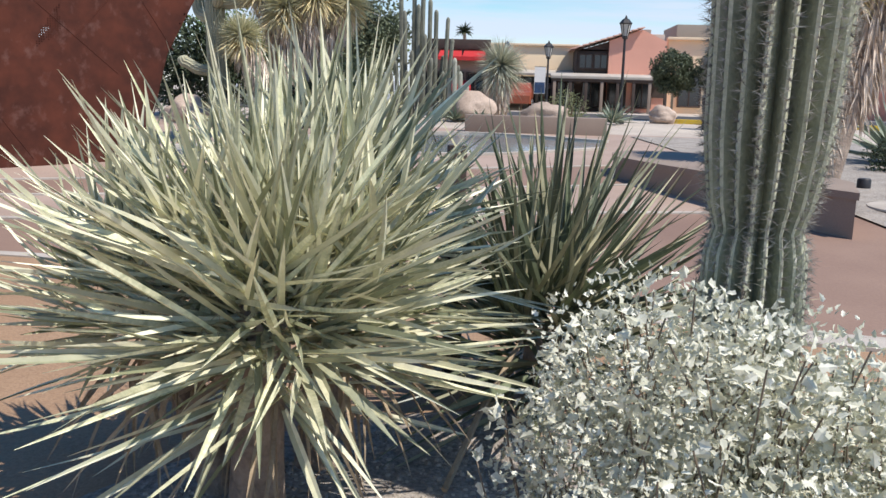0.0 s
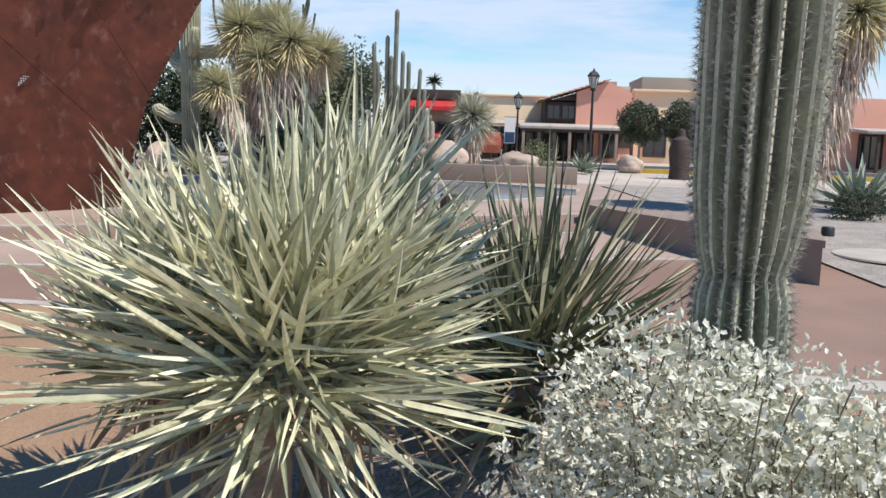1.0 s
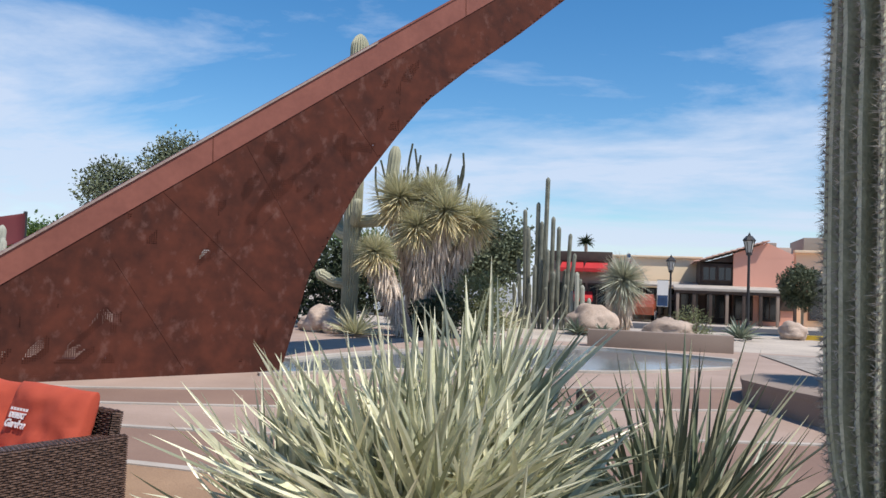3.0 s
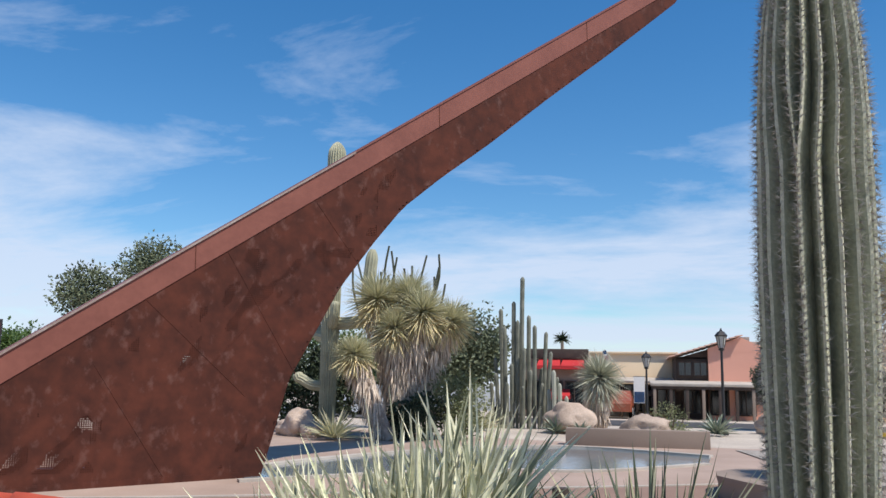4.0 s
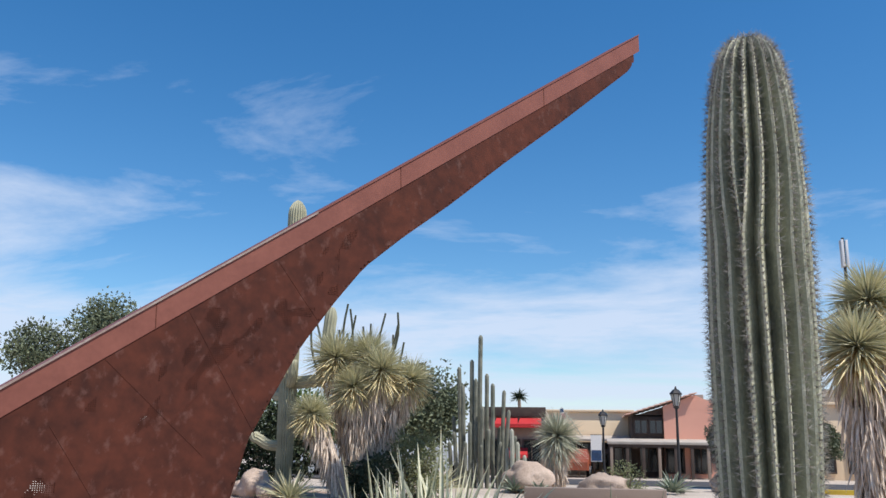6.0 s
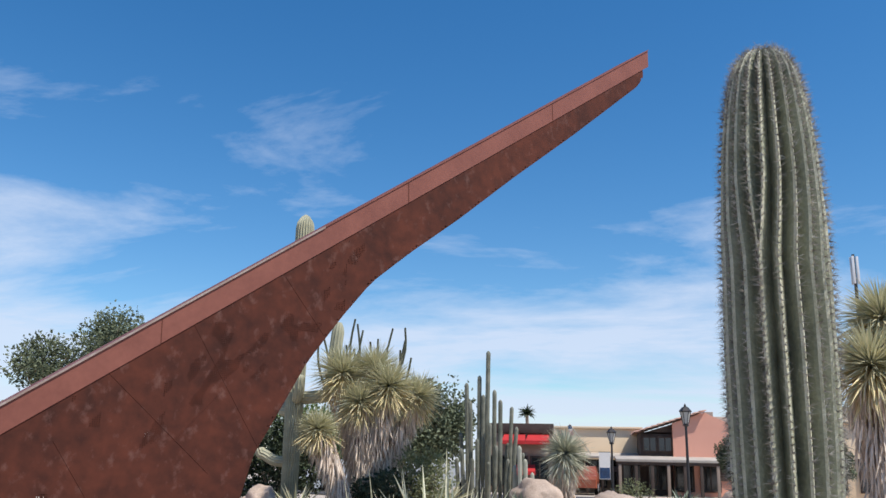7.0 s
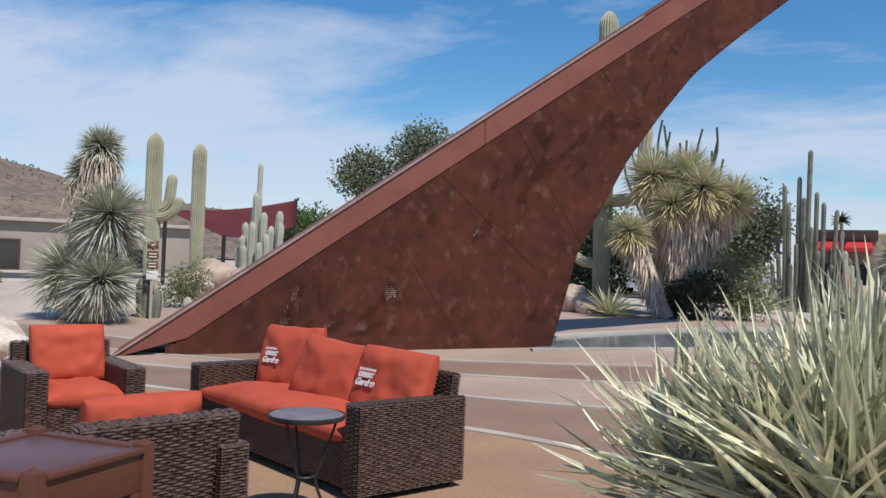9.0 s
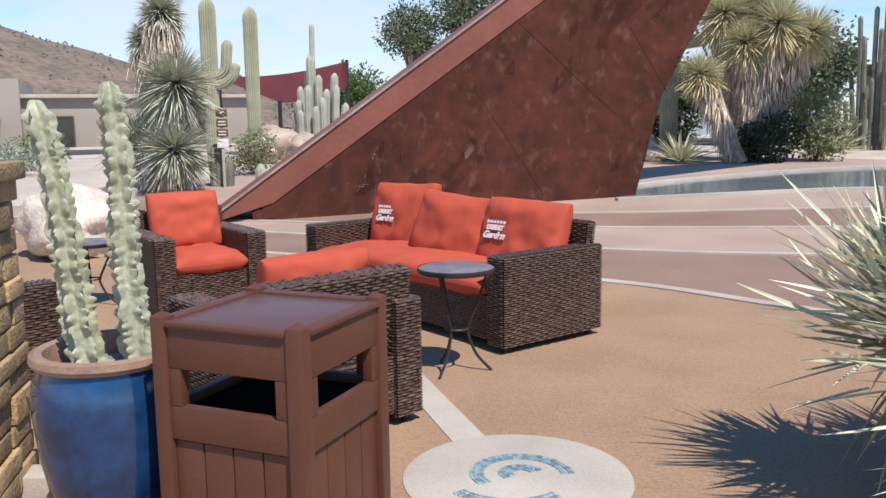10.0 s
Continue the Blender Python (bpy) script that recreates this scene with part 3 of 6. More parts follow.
def wicker_block(parent, x0, x1, y0, y1, z0, z1, name, faces="fblrt"):
    """Box clad with woven panels."""
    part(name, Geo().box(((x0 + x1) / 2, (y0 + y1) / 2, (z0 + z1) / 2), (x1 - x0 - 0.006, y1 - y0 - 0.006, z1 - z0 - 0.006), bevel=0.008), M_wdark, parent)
    w, d, h = x1 - x0, y1 - y0, z1 - z0
    if "f" in faces:
        part("woven_panel", weave(w, h), M_wicker, parent, stuff=True, m=pose(x0, y0, z0))
    if "b" in faces:
        part("woven_panel", weave(w, h), M_wicker, parent, stuff=True, m=pose(x1, y1, z0, 0, 0, 180))
    if "r" in faces:
        part("woven_panel", weave(d, h), M_wicker, parent, stuff=True, m=pose(x1, y0, z0, 0, 0, 90))
    if "l" in faces:
        part("woven_panel", weave(d, h), M_wicker, parent, stuff=True, m=pose(x0, y1, z0, 0, 0, -90))
    if "t" in faces:
        flat = Matrix(((1, 0, 0, x0), (0, 0, 1, y0), (0, -1, 0, z1), (0, 0, 0, 1)))
        part("woven_panel", weave(w, d), M_wicker, parent, stuff=True, m=flat)


def wicker_seat(name, label, category, width, m, seats, group=""):
    """Sofa or armchair: origin under the front middle, front towards -y."""
    th = thing(name, label, category, m, group)
    W, D, arm = width, 0.87, 0.15
    wicker_block(th, -W / 2, -W / 2 + arm, 0, D, 0.04, 0.60, "arm")
    wicker_block(th, W / 2 - arm, W / 2, 0, D, 0.04, 0.60, "arm")
    wicker_block(th, -W / 2 + arm + 0.003, W / 2 - arm - 0.003, 0.03, D - 0.02, 0.06, 0.34, "base", "fb")
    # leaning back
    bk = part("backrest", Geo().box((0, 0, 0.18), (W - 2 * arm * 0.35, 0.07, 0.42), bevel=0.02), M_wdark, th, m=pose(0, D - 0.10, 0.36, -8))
    part("woven_panel", weave(W - 2 * arm * 0.35, 0.42), M_wicker, bk, stuff=True, m=pose((W - 2 * arm * 0.35) / 2, 0.04, -0.03, 0, 0, 180))
    BW = W - 2 * arm * 0.35
    part("woven_panel", weave(BW, 0.42), M_wicker, bk, stuff=True, m=pose(-BW / 2, -0.04, -0.03))
    part("woven_panel", weave(BW, 0.085), M_wicker, bk, stuff=True, m=Matrix(((1, 0, 0, -BW / 2), (0, 0, 1, -0.042), (0, -1, 0, 0.394), (0, 0, 0, 1))))
    part("woven_panel", weave(0.08, 0.42), M_wicker, bk, stuff=True, m=pose((W - 2 * arm * 0.35) / 2 + 0.002, -0.04, -0.03, 0, 0, 90))
    part("woven_panel", weave(0.08, 0.42), M_wicker, bk, stuff=True, m=pose(-(W - 2 * arm * 0.35) / 2 - 0.002, 0.04, -0.03, 0, 0, -90))
    iw = W - 2 * arm
    for i in range(seats):
        cw = iw / seats
        x = -iw / 2 + cw * (i + 0.5)
        part("seat_cushion", cushion(cw + 0.015, 0.74, 0.20, seed=i), M_orange, th, "plump orange canvas seat cushion", m=pose(x, 0.36, 0.385))
    for sx in (-1, 1):
        for y in (0.06, D - 0.06):
            part("foot", Geo().tube([(sx * (W / 2 - 0.06), y, 0), (sx * (W / 2 - 0.06), y, 0.06)], 0.022, 8), M_iron, th)
    return th


def lettering(parent, x, z, s):
    """White print on a pillow: a readable word and bars for the rest."""
    def words(txt, size, px, pz, shear=0.0):
        cu = bpy.data.curves.new("print", "FONT")
        cu.body, cu.size, cu.extrude, cu.align_x, cu.shear, cu.offset = txt, size, 0.002, "CENTER", shear, 0.003
        ob = new("print", cu)
        dg = bpy.context.evaluated_depsgraph_get()
        me = bpy.data.meshes.new_from_object(ob.evaluated_get(dg))
        bpy.data.objects.remove(ob)
        me.materials.clear()
        part("print", me, M_white, parent, "white printed word", m=pose(px, pz, s, 0, 0, 0))
    words("DESERT", 0.046, x, z + 0.01)
    words("Garden", 0.066, x, z - 0.05, 0.3)
    for i in range(6):
        part("print", Geo().box((x - 0.075 + i * 0.03, z + 0.066, s), (0.02, 0.018, 0.003), bevel=0), M_white, parent)


sofa_m = pose(-4.43, 4.655, gz(-4.43, 4.65) + 0.012, 0, 0, -21)
sofa = wicker_seat("sofa", "brown woven wicker sofa with orange canvas cushions", "sofa", 2.45, sofa_m, 1)


def sofa_pillow(x, y, z, size, tilt, turn, roll, printed, seed, label):
    th = thing("pillow", label, "cushion", sofa_m @ pose(x, y, z, 90 - tilt, 0, 0) @ pose(0, 0, 0, 0, turn, roll), "back cushions of the sofa")
    c = part("cover", cushion(size[0], size[1], size[2], seed=seed), M_orange, th)
    if printed is not None:
        lettering(th, printed, 0.0, size[2] / 2 + 0.006)
    return th


sofa_pillow(-0.70, 0.63, 0.655, (0.70, 0.56, 0.19), 14, 10, 3, -0.13, 11, "orange canvas back cushion with white lettering")
sofa_pillow(0.04, 0.57, 0.63, (0.80, 0.52, 0.21), 20, 8, -2, None, 12, "plain orange canvas back cushion")
sofa_pillow(0.73, 0.62, 0.63, (0.74, 0.52, 0.21), 18, 6, 1, -0.17, 13, "orange canvas back cushion with white lettering")


def armchair(x, y, rz, label, lift=0.0):
    m = pose(x, y, gz(x, y) + 0.012, 0, 0, rz)
    ch = wicker_seat("armchair", label, "armchair", 0.86, m, 1, "armchairs on the plaza")
    part("back_cushion", cushion(0.58, 0.46, 0.20, seed=21), M_orange, ch, "plump orange canvas back cushion", m=pose(0, 0.60, 0.61 + lift, 90 - 14))
    return ch


armchair(-5.75, 4.22, 66.5, "brown wicker armchair with orange cushions beside the sofa", 0.06)
armchair(-4.07, 2.86, -107, "brown wicker armchair with its back to the walk")
armchair(-5.45, 2.55, 165, "brown wicker armchair in the shade behind the pot")


def side_table(x, y, h, r):
    th = thing("side_table", "round slate topped side table with curved iron legs", "table", pose(x, y, gz(x, y) + 0.012), "side tables")
    part("tabletop", Geo().lathe([(0.001, h), (r - 0.02, h), (r, h - 0.008), (r, h - 0.026), (r - 0.02, h - 0.032), (0.001, h - 0.032)], 40), M_slate, th, "mottled slate mosaic top")
    part("rim", Geo().lathe([(r + 0.004, h - 0.004), (r + 0.008, h - 0.02), (r + 0.002, h - 0.034), (r - 0.006, h - 0.034)], 40), M_iron, th)
    for i in range(3):
        a = math.radians(30 + 120 * i)
        pts = [(0.82 * r, h - 0.034), (0.62 * r, h * 0.72), (0.34 * r, h * 0.46), (0.30 * r, h * 0.36), (0.52 * r, h * 0.16), (0.92 * r, 0.0)]
        line = smooth_line(pts, 5)
        part("leg", Geo().tube([(p.x * math.cos(a), p.x * math.sin(a), p.y) for p in line], 0.009, 6), M_iron, th)
    part("ring", Geo().tube([(0.31 * r * math.cos(t), 0.31 * r * math.sin(t), h * 0.41) for t in np.linspace(0, 6.2832, 20)], 0.007, 6), M_iron, th)
    return th


side_table(-3.38, 3.81, 0.61, 0.215)
side_table(-6.9, 4.0, 0.52, 0.23)


# ---- litter bin ----
def litter_bin():
    N, Rr, L = Vector((-2.40, 1.335)), Vector((-2.467, 1.79)), Vector((-2.855, 1.272))
    ex = (Rr - N).normalized()
    ey = Vector((-ex.y, ex.x))
    c = (Rr + L) / 2
    th = thing("litter_bin", "brown slatted litter bin with side openings", "litter bin", Matrix.Translation((c.x, c.y, 0.012)) @ pose(0, 0, 0, 0, 0, math.degrees(math.atan2(ex.y, ex.x))))
    a = 0.222
    for sx in (-1, 1):
        for sy in (-1, 1):
            g = Geo().box((sx * a, sy * a, 0.445), (0.05, 0.05, 0.89), bevel=0.006)
            g.add([(sx * a + p * 0.0225, sy * a + q * 0.0225, 0.889) for p, q in ((-1, -1), (1, -1), (1, 1), (-1, 1))] + [(sx * a, sy * a, 0.903)], [(0, 1, 4), (1, 2, 4), (2, 3, 4), (3, 0, 4)])
            part("post", g, M_bin, th)
    part("lid", Geo().box((0, 0, 0.862), (0.445, 0.445, 0.02), bevel=0.008), M_bintop, th, "brown lid board, tinted purple for the reflected sky")
    g = Geo().box((0, 0, 0.60), (0.41, 0.41, 0.012), bevel=0.0).box((0, 0, 0.34), (0.38, 0.38, 0.5), bevel=0.02)
    part("liner", g, M_black, th, "black inner liner")
    for k in range(4):
        m = pose(0, 0, 0, 0, 0, 90 * k)
        part("top_rail", Geo().box((0, -a, 0.806), (0.40, 0.032, 0.128), bevel=0.006), M_bin, th, m=m)
        part("lip", Geo().box((0, -a - 0.004, 0.871), (0.394, 0.05, 0.018), bevel=0.007), M_bin, th, m=m)
        part("middle_rail", Geo().box((0, -a, 0.585), (0.40, 0.032, 0.10), bevel=0.006), M_bin, th, m=m)
        for s in (-1, 1):
            part("side_stile", Geo().box((s * 0.178, -a, 0.6885), (0.044, 0.032, 0.106), bevel=0.002), M_bin, th, m=m)
        for i in range(4):
            part("slat", Geo().box((-0.1485 + 0.099 * i, -a + 0.006, 0.30), (0.096, 0.02, 0.46), bevel=0.006), M_bin, th, m=m)
        part("bottom_rail", Geo().box((0, -a, 0.045), (0.40, 0.032, 0.06), bevel=0.006), M_bin, th, m=m)


litter_bin()


# ---- glazed pot with its cactus ----
def pot():
    th = thing("plant_pot", "deep blue glazed pot with a bare clay rim", "plant pot", pose(-3.20, 1.365, 0.012))
    part("body", Geo().lathe([(0.0, 0.0), (0.13, 0.0), (0.145, 0.02), (0.19, 0.22), (0.225, 0.42), (0.238, 0.55), (0.232, 0.64), (0.212, 0.70)], 56), M_blue, th)
    part("rim", Geo().lathe([(0.205, 0.695), (0.226, 0.70), (0.236, 0.715), (0.233, 0.735), (0.215, 0.742), (0.195, 0.735), (0.188, 0.66)], 56), M_rim, th)
    part("soil", Geo().lathe([(0.0, 0.672), (0.1, 0.676), (0.192, 0.665)], 32), M_mulch, th)


pot()


def knobbly_cactus():
    th = thing("totem_cactus", "pale green knobbly totem cactus with two tall stems", "cactus", pose(-3.20, 1.365, 0.0))
    rnd = random.Random(8)

    def stem(x, y, lean, h, r):
        g = Geo()
        N, n = 170, 50
        ribs = [(6.2832 * k / 5 + rnd.uniform(-0.2, 0.2), rnd.uniform(0, 50)) for k in range(5)]
        for i in range(N + 1):
            t = i / N
            z = t * h
            rr = r * (1 - 0.25 * t) * (min(1.0, (1 - t) * 16 + 0.12) ** 0.5)
            for j in range(n):
                w = 6.2832 * j / n
                q = rr * 0.50
                for rw, off in ribs:
                    # each rib wanders and breaks into blunt, undercut shelves
                    n1 = noise.noise(Vector((z * 9, off, 0)))
                    f = (z * (17 + off * 0.22) + off * 7 + 1.6 * n1) % 1.0
                    tall = 0.42 + (0.46 + 0.3 * n1) * min(1.0, f * 1.6 + 0.15) * min(1.0, (1.0 - f) * 5.0)
                    dw = (w - rw - 0.35 * noise.noise(Vector((z * 22, off, 7))) + 3.1416) % 6.2832 - 3.1416
                    q += rr * 0.72 * tall * math.exp(-(dw / 0.23) ** 2)
                q += rr * 0.06 * noise.noise(Vector((math.cos(w) * 3, math.sin(w) * 3, z * 60)))
                px = x + lean[0] * t + 0.015 * math.sin(5 * t + x * 40)
                g.v.append((px + q * math.cos(w), y + lean[1] * t + q * math.sin(w), 0.66 + z))
        for i in range(N):
            for j in range(n):
                k = (j + 1) % n
                g.f.append((i * n + j, i * n + k, (i + 1) * n + k, (i + 1) * n + j))
        g.f.append(tuple(N * n + j for j in range(n)))
        part("stem", g, M_totem, th)
    stem(-0.05, -0.03, (-0.10, -0.06), 0.85, 0.056)
    stem(0.085, 0.05, (-0.045, -0.03), 0.90, 0.056)
    stem(0.02, 0.08, (0.0, 0.01), 0.5, 0.046)


knobbly_cactus()


# ---- stone pillar, block, medallion ----
def pillar():
    th = thing("stone_pillar", "pillar of stacked golden ledge stones", "pillar", pose(-4.08, 1.25, 0.0, 0, 0, 42))
    rnd = random.Random(4)
    part("core", Geo().box((0, 0, 0.62), (0.42, 0.42, 1.24), bevel=0), M_wdark, th)
    z = 0.0
    while z < 1.2:
        h = rnd.uniform(0.065, 0.115)
        for k in range(4):
            x = -0.26
            while x < 0.25:
                w = min(rnd.uniform(0.2, 0.4), 0.26 - x)
                if w > 0.03:
                    part("stone", Geo().box((x + w / 2, -0.22 - rnd.uniform(0, 0.022), z + h / 2), (w - 0.008, 0.09, h - 0.008), bevel=0.009), M_stone, th, m=pose(0, 0, 0, 0, rnd.uniform(-1.2, 1.2), 90 * k))
                x += w
        z += h
    part("cap", Geo().box((0, 0, 1.27), (0.62, 0.62, 0.07), bevel=0.015), M_stone, th)


pillar()
tagged(part("concrete_block", Geo().box((0, 0, 0.06), (0.30, 0.14, 0.12), bevel=0.008), M_pale, m=pose(-3.93, 1.51, 0.012, 0, 0, 35)), "small pale concrete block on the paving", "block")


def medallion():
    th = thing("medallion", "round pale concrete medallion with blue mosaic spirals", "medallion", pose(-2.41, 2.63, 0.004), kind="structure")
    part("disc", Geo().lathe([(0.0, 0.016), (0.445, 0.016), (0.46, 0.012), (0.465, 0.0)], 64), M_pale, th)
    rnd = random.Random(2)
    tile = Geo().box((0, 0, 0), (0.019, 0.026, 0.006), bevel=0.002).mesh("tile")
    for r0, a0, a1, rows in ((0.22, 0.6, 4.3, 2), (0.10, 1.0, 4.4, 2), (0.30, 4.3, 5.9, 2)):
        for row in range(rows):
            n = int((a1 - a0) * r0 / 0.023)
            for i in range(n):
                a = lerp(a0, a1, i / n)
                r = r0 + (row - rows / 2) * 0.031 - 0.05 * (i / n)
                part("tile", tile, M_mosaic, th, m=pose(r * math.cos(a), r * math.sin(a), 0.0175, 0, 0, math.degrees(a) + 90 + rnd.uniform(-4, 4)))


medallion()


# ---- plants close by ----
def blade(L, w, curl, seg=6, fold=0.6, twist=0.0):
    """Folded, tapering leaf along +x that curls down."""
    g = Geo()
    for i in range(seg + 1):
        t = i / seg
        ww = w * min(1.0, 0.55 + 2.2 * t) * (1 - t ** 2.6) * 0.5 + 0.0008
        x = L * (t - 0.06 * curl * t * t)
        z = -curl * L * 0.28 * t ** 2.2
        c, s = math.cos(twist * t), math.sin(twist * t)
        up = fold * ww
        g.v += [(x, -ww * c, z + up - ww * s), (x, 0, z), (x, ww * c, z + up + ww * s)]
    for i in range(seg):
        k = i * 3
        g.f += [(k, k + 3, k + 4, k + 1), (k + 1, k + 4, k + 5, k + 2)]
    return g


def aim(d, roll=0.0):
    """Turn that lays +x along d with +z as far up as it can be."""
    d = Vector(d).normalized()
    side = Vector((0, 0, 1)).cross(d)
    if side.length < 1e-3:
        side = Vector((0, 1, 0))
    side.normalize()
    up = d.cross(side)
    m = Matrix((d, side, up)).transposed().to_4x4()
    return m @ pose(0, 0, 0, math.degrees(roll))


def near_yucca(name, label, heads, trunk, seed, mats, dead=40, wid=0.038, droop=0):
    rnd = random.Random(seed)
    th = thing(name, label, "yucca")
    shapes = [blade(1.0, wid / 0.7 * rnd.uniform(0.8, 1.15), c, twist=rnd.uniform(-0.9, 0.9)).mesh("leaf") for c in (-0.35, -0.18, -0.05, 0.08, 0.22, 0.4)]
    dry = [blade(1.0, wid / 0.8, c, twist=rnd.uniform(-1.5, 1.5), fold=0.8).mesh("dry_leaf") for c in (0.3, 0.7, 1.1)]
    made, rest = 0, Geo()
    for (hx, hy, hz, R, n, lo) in heads:
        c = Vector((hx, hy, hz))
        for i in range(n):
            t = (i + 0.5) / n
            el = math.asin(lerp(lo, 0.99, t ** 0.9)) + rnd.gauss(0, 0.24)
            az = i * 2.39996 + rnd.gauss(0, 0.5)
            d = Vector((math.cos(az) * math.cos(el), math.sin(az) * math.cos(el), math.sin(el)))
            L = R * rnd.uniform(0.5, 0.9) * (1.0 - 0.12 * max(0, math.sin(el)))
            k = min(5, max(0, int(rnd.gauss(2.4, 1.2))))
            root = c + Vector((d.x * 0.12 + rnd.uniform(-0.13, 0.13), d.y * 0.12 + rnd.uniform(-0.13, 0.13), -0.12 + 0.26 * math.sin(el) + rnd.uniform(-0.12, 0.12)))
            mm = Matrix.Translation(root) @ aim(d, rnd.uniform(-0.9, 0.9)) @ Matrix.Diagonal((L, rnd.uniform(0.7, 0.8) * rnd.uniform(0.6, 1.25), 0.75, 1))
            made += 1
            if made % 3 == 0 and made <= 900:
                part("leaf", shapes[k], mats[0], th, m=mm)
            else:
                rest.add([mm @ v.co for v in shapes[k].vertices], [tuple(q.vertices) for q in shapes[k].polygons])
        for i in range(droop):
            az = rnd.gauss(-1.75, 0.3)
            el = rnd.uniform(-1.05, -0.6)
            d = Vector((math.cos(az) * math.cos(el), math.sin(az) * math.cos(el), math.sin(el)))
            part("leaf", shapes[3], mats[0], th, m=Matrix.Translation(c + Vector((d.x * 0.08, d.y * 0.08, -0.08))) @ aim(d, rnd.uniform(-1, 1)) @ Matrix.Diagonal((R * rnd.uniform(0.35, 0.68), 1.0, 1.0, 1)))
        for i in range(dead):
            az = rnd.uniform(0, 6.28)
            el = rnd.uniform(-1.25, -0.35)
            d = Vector((math.cos(az) * math.cos(el), math.sin(az) * math.cos(el), math.sin(el)))
            L = R * rnd.uniform(0.5, 0.95)
            root = c + Vector((d.x * 0.05, d.y * 0.05, -0.14 - rnd.uniform(0, 0.12)))
            if (root + d * L).z < 0.05:
                L = max(0.15, (root.z - 0.05) / -d.z)
            part("dry_leaf", dry[i % 3], mats[1], th, m=Matrix.Translation(root) @ aim(d, rnd.uniform(-1, 1)) @ Matrix.Diagonal((L, 0.6, 0.6, 1)))
    for a, b, r in trunk:
        part("trunk", Geo().tube([Vector(a).lerp(Vector(b), t) for t in (0, 0.3, 0.6, 1)], [r * 1.15, r, r * 0.95, r * 0.8], 14), M_trunk, th)
    if rest.v:
        tagged(part("foliage", rest, mats[2], th), kind="stuff")
    # curling threads at the heart of each head
    g = Geo()
    for (hx, hy, hz, R, n, lo) in heads:
        for i in range(70):
            az, rr = rnd.uniform(0, 6.28), rnd.uniform(0.06, 0.26)
            p = Vector((hx + rr * math.cos(az), hy + rr * math.sin(az), hz + rnd.uniform(-0.1, 0.12)))
            pts = [p]
            for _ in range(5):
                p = p + Vector((rnd.uniform(-1, 1), rnd.uniform(-1, 1), rnd.uniform(-1, 1))) * 0.022
                pts.append(p)
            g.tube(smooth_line3(pts), 0.0011, 3, cap=False)
    tagged(part("fibre", g, M_ydead, th, "pale curling leaf threads"), kind="stuff")
    return th


def smooth_line3(P, n=3):
    out = []
    for i in range(len(P) - 1):
        a, b, c, d = P[max(i - 1, 0)], P[i], P[i + 1], P[min(i + 2, len(P) - 1)]
        for k in range(n):
            t = k / n
            out.append(0.5 * (2 * b + (c - a) * t + (2 * a - 5 * b + 4 * c - d) * t * t + (3 * b - a - 3 * c + d) * t ** 3))
    out.append(P[-1])
    return out


near_yucca("yucca", "large grey green yucca with stiff pointed blades", [(-0.50, 2.95, 0.76, 0.84, 620, -0.2), (-0.40, 3.42, 0.92, 0.74, 380, -0.05), (-1.02, 3.2, 0.72, 0.62, 280, 0.0), (-0.72, 3.0, 0.84, 0.64, 130, 0.1), (-0.3, 3.05, 0.84, 0.64, 130, 0.1)],
           [((-0.75, 3.15, 0.0), (-1.0, 3.2, 0.74), 0.06), ((-0.58, 3.0, 0.0), (-0.54, 2.95, 0.74), 0.085), ((-0.48, 3.4, 0.0), (-0.42, 3.42, 0.9), 0.075)], 31, (M_yleaf, M_ydead, M_yrest), droop=3, dead=18, wid=0.028)
near_yucca("yucca", "dark green bladed yucca growing behind the silver bush", [(0.36, 4.15, 0.40, 1.16, 380, 0.0)], [((0.36, 4.15, 0.0), (0.36, 4.15, 0.38), 0.09)], 77, (M_ydark, M_ydead, M_ydrest), dead=40, wid=0.034)


